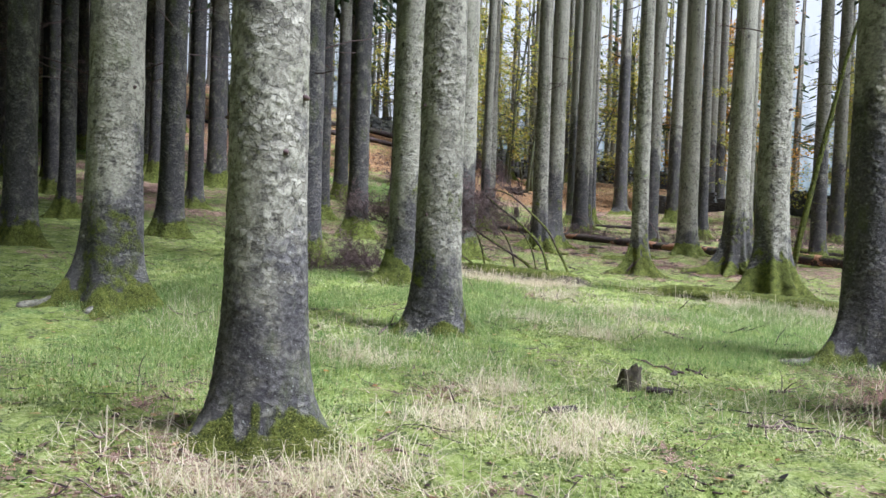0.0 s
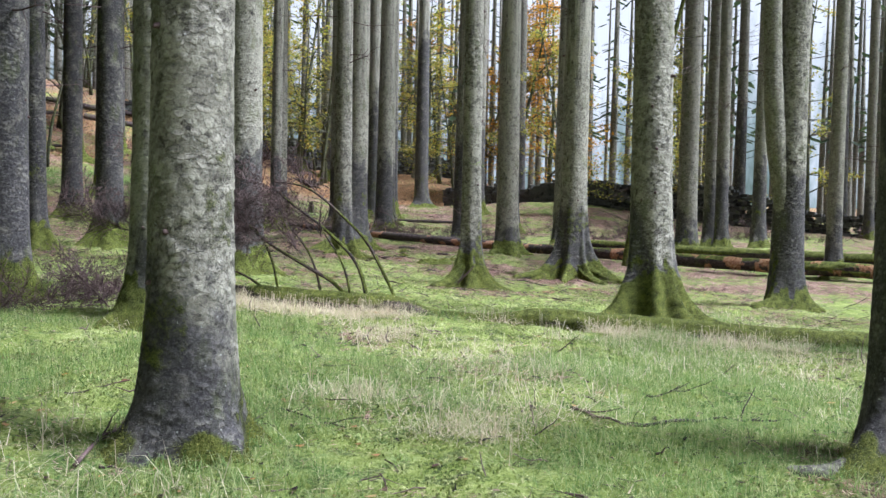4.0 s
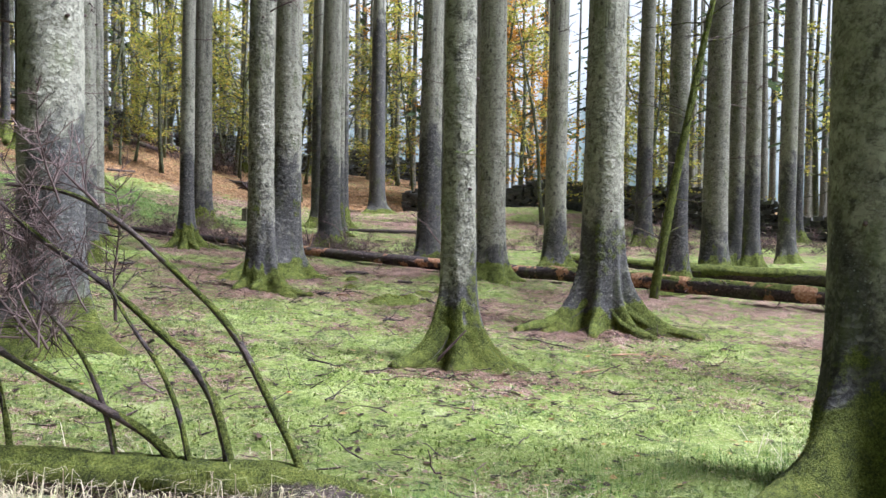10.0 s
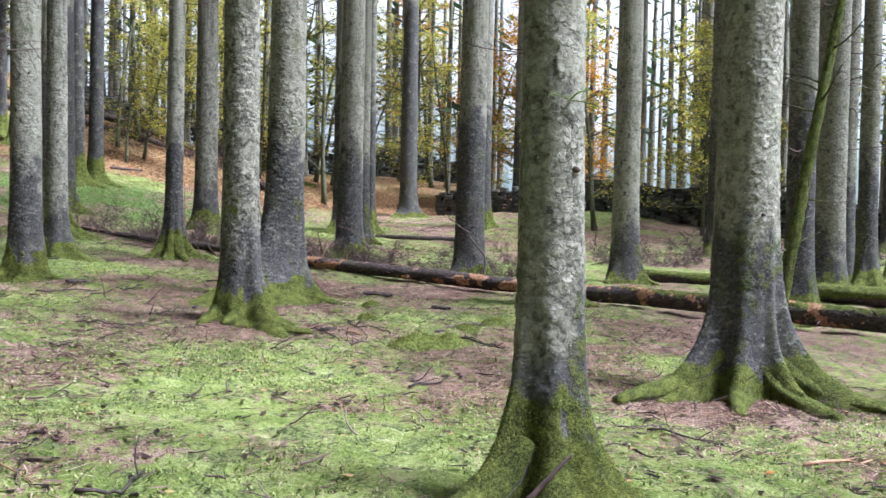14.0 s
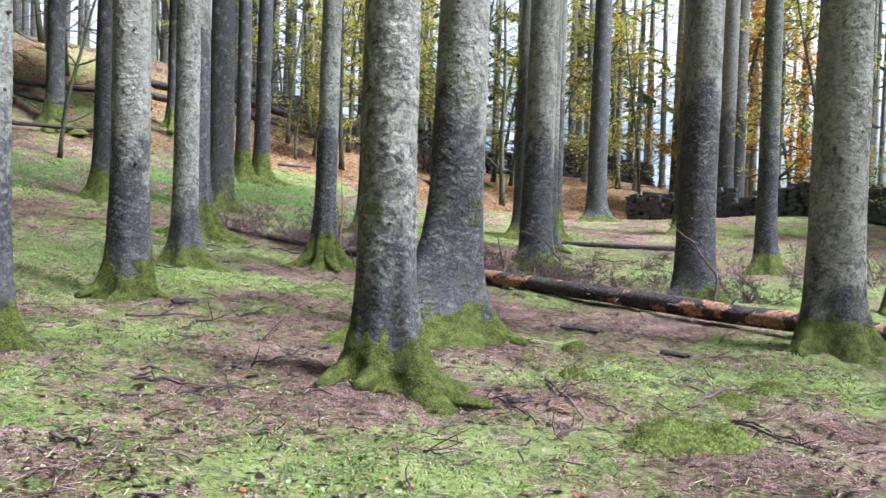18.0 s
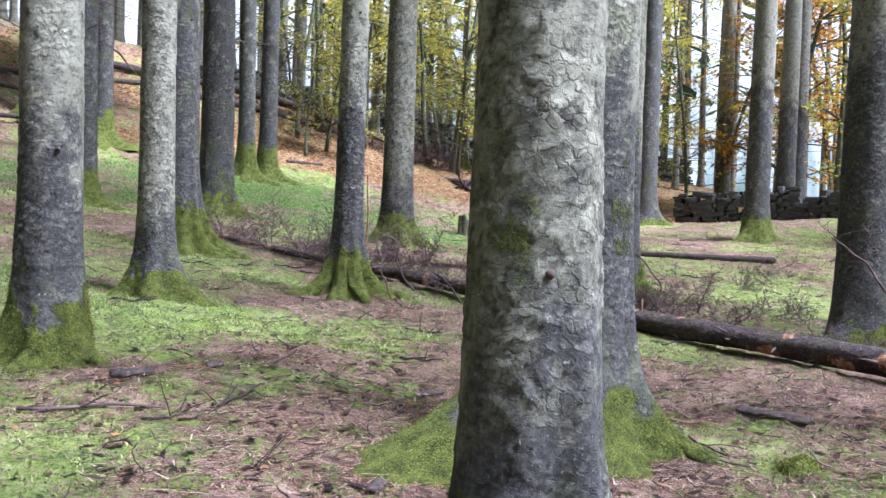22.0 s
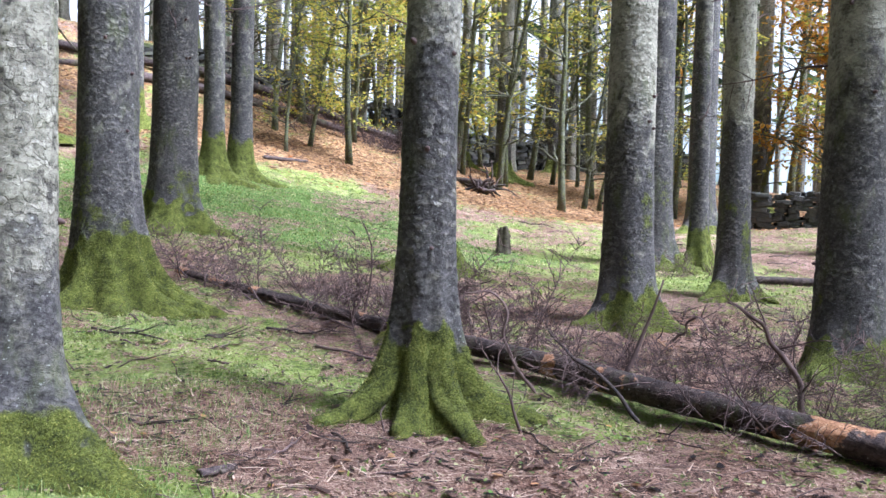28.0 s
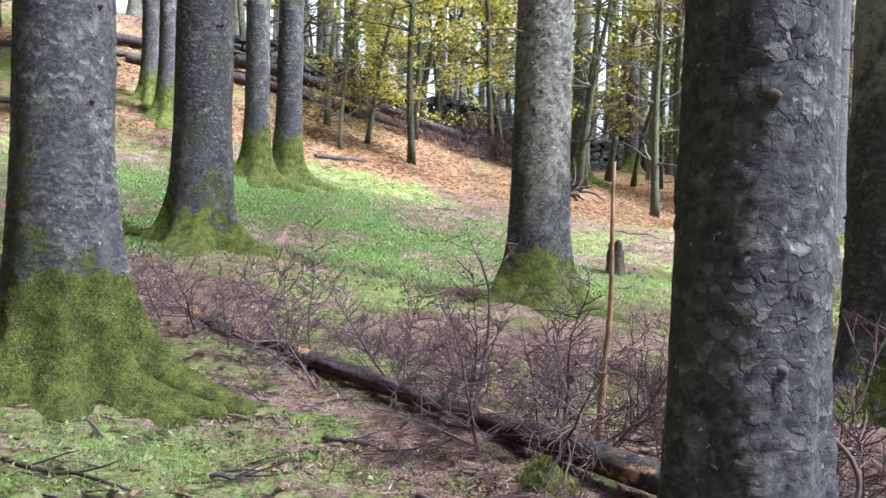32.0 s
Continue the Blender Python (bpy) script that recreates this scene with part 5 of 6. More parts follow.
def stone_wall(points, high, seed, label, gaps=0.0, singly=0):
    rng = random.Random(seed)
    t = base("dry_stone_wall", points[0][0], points[0][1], gz(*points[0]), label, "wall", "old field walls")
    x0, y0 = points[0]
    z0 = gz(x0, y0)
    s = Soup()
    for (ax, ay), (bx, by) in zip(points, points[1:]):
        ln = math.hypot(bx - ax, by - ay)
        ux, uy = (bx - ax) / ln, (by - ay) / ln
        d = 0.0
        while d < ln:
            top = high * (0.75 + 0.5 * vnoise(np.array([d * 0.4 + seed]), np.array([ax]), seed)[0])
            wide = rng.uniform(0.18, 0.5)
            z = -0.15
            gx, gy = ax + ux * d, ay + uy * d
            zb = float(land(gx, gy)) - z0
            top *= 1 - gaps * 0.75 * smooth(0.35, 0.75, vnoise(np.array([d * 0.18 + 3.0]), np.array([ay]), seed + 2))[0]
            while z < top:
                hh = rng.uniform(0.07, 0.21)
                for depth in (-0.16, 0.16):
                    slip = rng.uniform(-0.17, 0.17)
                    cx, cy = gx + ux * slip - uy * (depth + rng.uniform(-0.04, 0.04)), gy + uy * slip + ux * (depth + rng.uniform(-0.04, 0.04))
                    w2, h2, d2 = wide * rng.uniform(0.42, 0.58), hh * rng.uniform(0.42, 0.52), rng.uniform(0.13, 0.2)
                    tilt = rng.uniform(-0.2, 0.2)
                    if singly > 0 and depth < 0:
                        singly -= 1
                        m = Matrix.Translation((cx - x0, cy - y0, zb + z + hh / 2)) @ Matrix.Rotation(math.atan2(uy, ux) + rng.uniform(-0.15, 0.15), 4, "Z") @ Matrix.Rotation(-tilt, 4, "Y")
                        child("stone", rng.choice(STONES), t, "", m @ Matrix.Diagonal((2.1 * w2, 2 * d2, 2.2 * h2, 1)))
                        continue
                    c = []
                    for sx, sy, sz in ((-1, -1, -1), (1, -1, -1), (1, 1, -1), (-1, 1, -1), (-1, -1, 1), (1, -1, 1), (1, 1, 1), (-1, 1, 1)):
                        jx, jy, jz = (rng.uniform(0.8, 1.05) for _ in range(3))
                        lx, ly = sx * w2 * jx, sy * d2 * jy
                        c.append(Vector((cx - x0 + ux * lx - uy * ly, cy - y0 + uy * lx + ux * ly, zb + z + hh / 2 + sz * h2 * jz + tilt * lx)))
                    i = len(s.v)
                    s.v += c
                    s.moss += [0.0] * 8
                    s.f += [(i, i + 3, i + 2, i + 1), (i + 4, i + 5, i + 6, i + 7), (i, i + 1, i + 5, i + 4), (i + 1, i + 2, i + 6, i + 5), (i + 2, i + 3, i + 7, i + 6), (i + 3, i, i + 4, i + 7)]
                z += hh
            d += wide
    tagged(child("wall_stones", s.mesh("wall_stones", STONE, False), t), kind="stuff")


stone_wall(((20.6, 56.6), (23.8, 54.0), (27.0, 49.0), (29.5, 43.5), (34.0, 37.0), (38.0, 30.0)), 1.45, 3, "ruined dark dry stone wall with mossy cap", 0.5, 300)
stone_wall(((10.5, 69.5), (14.5, 71.5), (19.5, 72.5), (28.0, 72.0)), 2.2, 4, "tumbled dark dry stone wall on the leafy bank", 0.6)
stone_wall(((1.5, 64.0), (9.5, 65.0)), 0.8, 5, "low broken stone wall behind fallen trunks", 1.0)


# ---- thin broadleaved trees with autumn leaves ----
def broadleaf_variant(seed, high, dia, leaf_lo, leaves):
    rng = random.Random(seed)
    s, lf = Soup(), Soup()
    stem = wander(rng, (0, 0, -0.2), (rng.uniform(-0.12, 0.12), rng.uniform(-0.12, 0.12), 1), high, 14, 0.06)
    s.tube(stem, [dia / 2 * (1.25 if i == 0 else 1.0) * (1 - 0.85 * i / 14) for i in range(15)], 10, 0.45)
    spots = []
    for k in range(30):
        i = rng.randint(2, 13)
        w = rng.uniform(0, 6.28)
        way = Vector((math.cos(w), math.sin(w), rng.uniform(-0.05, 0.6)))
        ln = rng.uniform(1.2, 3.6) * (1.1 - i / 20)
        pts = wander(rng, stem[i], way, ln, 7, 0.17)
        s.tube(pts, [dia * 0.14 * (1 - j / 8) + 0.004 for j in range(8)], 4, 0.15, False)
        for j in range(2, 8):
            tw = wander(rng, pts[j], way + Vector((rng.uniform(-1, 1), rng.uniform(-1, 1), rng.uniform(-0.5, 0.5))), rng.uniform(0.4, 1.1), 4, 0.25)
            s.tube(tw, [0.009, 0.007, 0.005, 0.004, 0.003], 3, 0.0, False)
            spots += tw[1:] if stem[i].z > leaf_lo else []
    for _ in range(leaves):
        q = rng.choice(spots) + Vector((rng.gauss(0, 0.16), rng.gauss(0, 0.16), rng.gauss(0, 0.1)))
        a = Vector((rng.gauss(0, 1), rng.gauss(0, 1), rng.gauss(0, 0.5))).normalized()
        b = a.cross(Vector((rng.gauss(0, 0.4), rng.gauss(0, 0.4), 1))).normalized()
        r = rng.uniform(0.045, 0.085)
        lf.face(q - a * r * 1.3, q - b * r * 0.75, q + a * r * 1.3, q + b * r * 0.75)
    return s, lf


VARIANTS = [broadleaf_variant(200 + k, 11 + 2 * (k % 3), 0.20 + 0.06 * (k % 3), 1.5, 3000) for k in range(5)]
STEMS = [v[0].mesh("trunk", GREENBARK) for v in VARIANTS]
LEAVES = {"yellow": [v[1].mesh("crown", YELLOW, False) for v in VARIANTS], "amber": [v[1].mesh("crown", AMBER, False) for v in VARIANTS]}


def broadleaf(x, y, kind, hue, turn, size=1.0, bare=False):
    what = {"yellow": "slender mossy broadleaved tree with sparse yellow leaves", "amber": "autumn beech with glowing amber leaves"}[hue]
    t = base("broadleaf_tree", x, y, gz(x, y), "slender bare mossy-stemmed tree on the bank" if bare else what, "tree", "autumn broadleaved trees", turn)
    child("trunk", STEMS[kind % 5], t, "", Matrix.Scale(size, 4))
    if not bare:
        child("crown", LEAVES[hue][kind % 5], t, "", Matrix.Scale(size, 4))


AUTUMN = ()
AUTUMN += ((10.2, 66.0, "yellow", 1.0), (8.6, 60.5, "yellow", 0.8), (6.9, 61.0, "yellow", 0.9), (9.2, 64.0, "yellow", 1.1), (11.6, 63.0, "yellow", 0.9), (12.7, 61.5, "bare", 0.9), (16.6, 66.0, "yellow", 1.0), (18.2, 63.0, "yellow", 0.9),)
AUTUMN += ((-1.26, 49.6, "bare", 0.8), (14.15, 61.0, "bare", 0.9), (17.4, 65.4, "bare", 1.0), (6.95, 57.8, "yellow", 0.6), (8.07, 56.6, "yellow", 0.65), (6.2, 56.5, "bare", 0.6), (13.65, 60.0, "bare", 0.9))
AUTUMN += ((16.9, 58.8, "bare", 0.8), (16.4, 58.9, "bare", 0.7), (21.0, 62.0, "yellow", 1.1), (22.5, 66.0, "yellow", 1.0), (25.5, 58.5, "yellow", 1.2), (24.2, 61.0, "amber", 1.1), (28.0, 57.8, "amber", 1.3), (26.6, 60.2, "amber", 1.2), (30.5, 60.5, "amber", 1.2),)
AUTUMN += ((24.5, 41.0, "yellow", 0.7), (26.0, 43.5, "yellow", 0.8), (22.3, 45.0, "yellow", 0.8), (28.2, 46.5, "yellow", 0.9), (31.5, 47.0, "yellow", 0.9), (20.0, 59.5, "yellow", 0.9), (5.0, 60.0, "bare", 1.0), (3.2, 66.0, "yellow", 1.0), (-1.0, 58.0, "bare", 1.0),)
AUTUMN += ((0.5, 66.0, "bare", 1.0), (7.8, 67.0, "yellow", 1.1), (13.0, 68.0, "yellow", 1.1), (15.0, 74.0, "yellow", 1.2), (20.5, 76.0, "yellow", 1.2), (26.0, 75.0, "amber", 1.2), (33.0, 66.0, "amber", 1.2), (34.0, 52.0, "yellow", 1.0), (-5.0, 56.0, "bare", 1.0), (35.5, 43.0, "yellow", 0.9),)
SAPLINGS = random.Random(91)
for k in range(46):
    x, y = SAPLINGS.uniform(-9, 31), SAPLINGS.uniform(56.5, 78)
    if min(math.hypot(x - a[0], y - a[1]) for a in AUTUMN + MIDDLE) > 1.0:
        broadleaf(x, y, k, "yellow", SAPLINGS.uniform(0, 360), SAPLINGS.uniform(0.55, 1.25), k % 3 != 0 or x < 7)
for k, (x, y, hue, size) in enumerate(AUTUMN):
    broadleaf(x, y, k, "yellow" if hue == "bare" else hue, k * 79 % 360, size, hue == "bare")


# ---- the far wood, all round ----
FARTRUNKS = [trunk_mesh(700 + k, 0.42 + 0.06 * (k % 4), 23.0, 0.8, ((200, 0.2, 24), (320, 0.2, 24)), 0.35, 14, 2, 2.0 + 1.5 * k) for k in range(6)]


def far_spots():
    rng = random.Random(21)
    kept = np.full((4000, 2), 1e6)
    known = [(a[0], a[1]) for a in NEAR + MIDDLE + AUTUMN]
    kept[:len(known)] = known
    n, out = len(known), []
    for _ in range(14000):
        x, y = rng.uniform(-55, 85), rng.uniform(-30, 130)
        inside = (-7 < x < 21 and -4 < y < 66) or (20 < x < 31 and 33 < y < 62) or (-9 < x <= -7 and y < 20)
        space = 3.0 if x < -5 and 15 < y < 75 else 6.0 if x > 30 and y > 30 else 4.2 if y > 66 else 20.0 if x > 20 else 9.0
        if inside or ((kept[:n, 0] - x) ** 2 + (kept[:n, 1] - y) ** 2).min() < space:
            continue
        kept[n] = x, y
        n += 1
        out.append((x, y))
    out.sort(key=lambda p: math.hypot(p[0] - 6, p[1] - 25))
    return out


def far_wood():
    rng = random.Random(22)
    spots = far_spots()
    for k, (x, y) in enumerate(spots[:190]):
        t = base("spruce_tree", x, y, gz(x, y), "far slim spruce trunk in the dim wood", "tree", "far spruces", rng.uniform(0, 360))
        # left trunks take the darkest bark, shade of the dense wood painted in
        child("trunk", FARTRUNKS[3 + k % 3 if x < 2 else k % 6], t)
        child("crown", (SHADE_CROWNS if x < 2 else HALF_SHADE_CROWNS if y > 50 and x < 12 or 37 < y < 52 and x > 8 else CROWNS)[k % 3], t, "dark green needle boughs")
        for _ in range(5):
            child("dead_branch", rng.choice(DEAD), t, "", on_bark(rng, 0.5, rng.uniform(3, 11), rng.uniform(-0.4, 0.3)))
    s, g = Soup(), Soup()
    for x, y in spots[190:900]:
        z, r, high = float(land(x, y)), rng.uniform(0.16, 0.27), rng.uniform(17, 24)
        dx, dy = rng.uniform(-0.3, 0.3), rng.uniform(-0.3, 0.3)
        s.tube([(x, y, z - 0.3), (x, y, z + 0.5), (x + dx * 0.3, y + dy * 0.3, z + 6), (x + dx, y + dy, z + high)], [r * 1.6, r, r * 0.85, 0.04], 7, 0.2, False)
        h = 5.0
        while h < high:
            w, ln = rng.uniform(0, 6.28), rng.uniform(0.9, 2.2) * (1.15 - h / high)
            o, d = Vector((x, y, z + h)), Vector((math.cos(w), math.sin(w), -0.35))
            sd = Vector((-math.sin(w), math.cos(w), 0)) * ln * 0.22
            g.face(o, o + d * ln * 0.6 + sd, o + d * ln, o + d * ln * 0.6 - sd)
            h += rng.uniform(0.35, 0.8)
    tagged(new("far_wood_trunks", s.mesh("far_wood_trunks", BARK)), "distant dense spruce trunks closing the wood", "woodland", kind="stuff")
    tagged(new("far_wood_boughs", g.mesh("far_wood_boughs", NEEDLES, False)), "distant dark green spruce boughs", "woodland", kind="stuff")


far_wood()


# ---- grass, moss sprigs, litter ----
def scatter(name, count, seed, box, keep, length, width, bend, mat, label, flat=0.0, simple=False):
    """Blades or scraps as bent slivers on the ground."""
    rng = np.random.RandomState(seed)
    x, y = rng.uniform(box[0], box[1], count), rng.uniform(box[2], box[3], count)
    ok = rng.rand(count) < keep(x, y)
    x, y = x[ok], y[ok]
    n = len(x)
    z = ground_z(x, y)
    ln, wd = rng.uniform(*length, n), rng.uniform(*width, n)
    w, tilt = rng.uniform(0, 2 * np.pi, n), rng.rand(n) * (1 - 0.7 * flat) + 0.7 * flat
    up = np.stack([np.cos(w) * bend * tilt, np.sin(w) * bend * tilt, 1 - flat * np.ones(n)], 1)
    up /= np.linalg.norm(up, axis=1)[:, None]
    tip = up + np.stack([np.cos(w) * bend, np.sin(w) * bend, (-0.3 if flat < 0.4 else 0.02) * np.ones(n) * bend], 1)
    tip /= np.linalg.norm(tip, axis=1)[:, None]
    a = w + np.pi / 2 + rng.uniform(-0.6, 0.6, n)
    side = np.stack([np.cos(a), np.sin(a), np.zeros(n)], 1) * wd[:, None] / 2
    b = np.stack([x, y, z - 0.004 if flat < 0.4 else z + rng.uniform(0.003, 0.022, n)], 1)
    m = b + up * (ln * 0.55)[:, None]
    e = m + tip * (ln * 0.45)[:, None]
    if simple:
        V = np.stack([b - side, b + side, e], 1).reshape(-1, 3)
        return tagged(new(name, quad_mesh(name, V, np.arange(3 * n).reshape(-1, 3), mat, False)), label, "litter", kind="stuff")
    V = np.stack([b - side, b + side, m + side * 0.8, m - side * 0.8, e], 1).reshape(-1, 3)
    i = np.arange(n)[:, None] * 5
    tris = np.concatenate([i + [0, 1, 2], i + [0, 2, 3], i + [3, 2, 4]], 1).reshape(-1, 3)
    return tagged(new(name, quad_mesh(name, V, tris, mat, False)), label, "grass" if "grass" in name else "litter", kind="stuff")


def patchy(seed, scale, lo, hi):
    return lambda x, y: smooth(lo, hi, fbm(x * scale, y * scale, seed, 3))


def grass_here(x, y):
    return 0.85 * smooth(5.5, 8.0, y) * smooth(16, 13.5, y) * smooth(0.40, 0.64, fbm(x * 0.8, y * 0.8, 61, 3))


def soft_grass_here(x, y):
    return smooth(31.0, 33.0, y) * smooth(38, 36.5, y) * smooth(6.0, 5.0, x + 0.1 * (y - 34)) * smooth(0.42, 0.58, fbm(x * 0.9, y * 0.9, 62, 2))


TUFTS = ((1.91, 5.97), (1.54, 5.44), (0.31, 4.82), (-0.01, 4.6), (2.79, 14.51), (3.49, 13.14), (2.97, 9.59), (1.43, 7.05), (2.52, 10.58), (0.42, 7.94), (-0.53, 4.59), (0.91, 5.89))


def straw_here(x, y):
    d = np.abs((x - 1.3) * 3.7 + (y - 16.25) * 7.9) / 8.72
    front = smooth(1.5, 0.4, d) * ((x - 1.3) * 3.7 + (y - 16.25) * 7.9 < -1.0) * (x > 1) * (x < 9) * 0.9 * smooth(0.42, 0.60, fbm(x * 1.1, y * 1.1, 65, 3))
    spots = 0.09 * smooth(0.54, 0.66, fbm(x * 0.8 + 9, y * 0.8, 64, 3)) * smooth(17, 13, y)
    for a, b in TUFTS:
        spots = np.maximum(spots, 0.9 * np.exp(-((x - a) / 0.3) ** 2 - ((y - b) / 0.22) ** 2))
    return np.clip(np.maximum(front, spots), 0, 1)


scatter("grass_blades", 420000, 1, (-2.5, 10, 4, 16), grass_here, (0.06, 0.22), (0.002, 0.0045), 2.0, GRASS, "short green woodland grass in the moss")
scatter("grass_soft", 70000, 11, (0, 7, 30.5, 38), soft_grass_here, (0.04, 0.11), (0.002, 0.004), 1.3, GRASS, "soft short grass round the spruce feet")
scatter("grass_far_bank", 60000, 2, (-4, 15, 41, 56), lambda x, y: lushness(x, y), (0.03, 0.08), (0.008, 0.016), 0.8, GRASS, "bright green grass on the bank")
scatter("grass_straw", 420000, 3, (-1.5, 9.5, 3.5, 16.5), straw_here, (0.10, 0.40), (0.003, 0.006), 4.2, STRAW, "long bleached grass lying over the moss")
scatter("moss_sprigs", 520000, 4, (-2, 11, 3, 39), lambda x, y: np.clip(1.15 - 1.5 * litter(x, y), 0.05, 1) * patchy(66, 1.6, 0.3, 0.6)(x, y), (0.014, 0.045), (0.007, 0.015), 0.9, SPRIG, "short bright feather moss", 0.2)
scatter("needle_litter", 900000, 5, (-2.5, 12.5, 3, 40), lambda x, y: np.clip(litter(x, y) * 2.0 - 0.3, 0.10, 1) * patchy(67, 1.5, 0.25, 0.6)(x, y), (0.03, 0.10), (0.004, 0.009), 6.0, LITTER, "brown fallen needles and twig scraps", 0.85, True)
scatter("herb_leaves", 80000, 8, (-4, 13, 3, 38), lambda x, y: smooth(0.5, 0.68, fbm(x * 0.6 + 4, y * 0.6, 71, 3)), (0.015, 0.035), (0.014, 0.028), 1.5, GRASS, "small green woodland herb leaves", 0.5)
scatter("twig_scraps", 130000, 13, (-2.5, 12.5, 3, 40), lambda x, y: np.clip(litter(x, y) * 2.0 - 0.35, 0.05, 1) * patchy(68, 1.9, 0.3, 0.55)(x, y), (0.07, 0.22), (0.006, 0.012), 6.0, SCRAP, "pale and dark twig scraps over the litter", 0.85, True)
scatter("bark_scraps", 34000, 12, (-3, 12, 3, 40), lambda x, y: np.clip(litter(x, y) * 1.6 - 0.1, 0.08, 1), (0.03, 0.13), (0.015, 0.05), 4.0, BARKSCRAP, "dark bark scraps and rotten leaves on the ground", 0.75)
scatter("bank_litter", 420000, 15, (-5, 22, 38, 58), lambda x, y: np.clip(litter(x, y) * 1.8 - 0.25, 0.06, 1) * patchy(69, 0.9, 0.3, 0.6)(x, y) * (1 - 0.8 * lushness(x, y)), (0.06, 0.18), (0.008, 0.016), 6.0, LITTER, "brown needle litter and twigs beyond the fallen spruce", 0.85, True)
scatter("bank_moss", 120000, 16, (-5, 22, 38, 54), lambda x, y: np.clip(1.1 - 1.4 * litter(x, y), 0.05, 1) * patchy(70, 1.1, 0.3, 0.6)(x, y), (0.03, 0.07), (0.015, 0.03), 0.9, SPRIG, "pale green feather moss beyond the fallen spruce", 0.3)
scatter("fallen_leaves", 2600, 6, (-4, 13, 3, 40), lambda x, y: x * 0 + 1, (0.03, 0.07), (0.03, 0.05), 4.0, FALLEN, "scattered orange fallen leaves", 0.7)
scatter("bank_leaves", 22000, 7, (-6, 28, 50, 68), leafy, (0.08, 0.14), (0.07, 0.12), 3.0, FALLEN, "carpet of orange beech leaves on the bank", 0.6)


# ---- twigs and sticks ----
def stick(points, thick, label="dead stick lying on the moss", mat=None, seed=0):
    rng = random.Random(seed)
    x0, y0 = points[0][:2]
    z0 = gz(x0, y0)
    P = []
    for (ax, ay), (bx, by) in zip(points, points[1:]):
        for f in np.linspace(0, 1, 6, endpoint=False):
            x, y = ax + (bx - ax) * f + rng.uniform(-0.012, 0.012), ay + (by - ay) * f + rng.uniform(-0.012, 0.012)
            P.append(Vector((x - x0, y - y0, gz(x, y) - z0 + thick * 1.1 + rng.uniform(0, 0.015))))
    s = Soup()
    s.tube(P, [thick * (1 - 0.6 * i / len(P)) for i in range(len(P))], 7)
    for k in range(3):
        i = rng.randint(1, len(P) - 2)
        way = (P[i + 1] - P[i]).normalized() + Vector((rng.uniform(-1, 1), rng.uniform(-1, 1), rng.uniform(0.1, 0.5)))
        s.tube(wander(rng, P[i], way, rng.uniform(0.08, 0.3), 3, 0.2), [thick * 0.5, thick * 0.4, thick * 0.3, thick * 0.15], 5, cap=False)
    ob = new("fallen_stick", s.mesh("fallen_stick", mat or TWIG))
    ob.matrix_world = pose(x0, y0, z0)
    return tagged(ob, label, "stick", "fallen sticks")


STICKS = ()
STICKS += (((3.0, 6.6), (3.46, 6.56), (3.54, 6.34)), ((3.07, 6.19), (3.62, 6.15), (3.65, 5.79)), ((3.38, 6.36), (3.64, 6.15)), ((3.42, 7.28), (3.5, 7.01)), ((3.74, 7.17), (4.07, 7.24)), ((2.7, 7.21), (2.85, 7.05)),)
STICKS += (((1.61, 6.37), (1.94, 6.39)), ((0.67, 9.4), (0.96, 10.3)), ((3.36, 8.04), (3.52, 7.89)), ((3.69, 20.18), (3.94, 20.39), (4.36, 19.91)), ((4.04, 19.91), (4.35, 19.33)), ((4.49, 19.31), (4.7, 19.31), (4.82, 19.59)),)
STICKS += (((4.39, 24.94), (4.83, 24.89), (5.24, 25.17)), ((6.22, 18.32), (6.29, 18.11), (6.34, 17.72), (6.38, 17.51)), ((6.14, 17.96), (6.29, 17.83)), ((5.22, 18.77), (5.49, 18.49)), ((8.05, 20.35), (8.58, 20.41)), ((8.98, 19.47), (9.75, 19.54)),)
STICKS += (((7.56, 17.41), (7.69, 17.25)), ((10.62, 19.55), (10.66, 19.31)), ((11.67, 21.91), (12.05, 21.51), (12.63, 21.1)), ((8.66, 24.71), (9.03, 24.08)), ((7.54, 25.67), (7.51, 24.54)), ((11.68, 21.21), (11.34, 20.66)),)
STICKS += (((7.81, 18.24), (8.24, 18.58)), ((4.45, 25.23), (4.72, 25.18), (5.08, 25.03), (5.28, 25.1)), ((4.46, 25.55), (4.6, 25.73)), ((5.1, 25.85), (5.28, 26.14), (5.76, 26.7)), ((4.23, 23.74), (4.4, 23.63), (4.54, 23.44)), ((6.82, 25.19), (7.03, 25.09), (7.19, 24.51)),)
STICKS += (((7.03, 25.09), (7.05, 24.82)), ((7.3, 24.85), (7.49, 24.8)), ((7.59, 25.84), (7.56, 25.17), (7.76, 25.06), (7.85, 24.8)), ((7.64, 25.59), (7.97, 25.91)), ((7.21, 24.34), (7.51, 24.49)), ((8.7, 24.83), (8.88, 24.59), (9.11, 24.2)),)
STICKS += (((8.01, 28.21), (8.1, 27.64)), ((8.46, 25.07), (9.21, 25.83), (9.74, 25.9)), ((9.84, 25.82), (10.11, 25.59)), ((6.23, 23.67), (6.33, 23.59)), ((7.27, 23.78), (7.47, 23.89)), ((5.02, 28.51), (5.24, 29.0), (5.34, 29.13)),)
STICKS += (((4.63, 28.32), (4.95, 28.36)), ((7.86, 27.93), (8.21, 27.54)), ((6.44, 30.6), (6.82, 30.33)), ((4.65, 29.78), (5.07, 29.34)), ((5.29, 27.55), (5.35, 27.34)), ((3.71, 32.69), (4.15, 32.7)),)
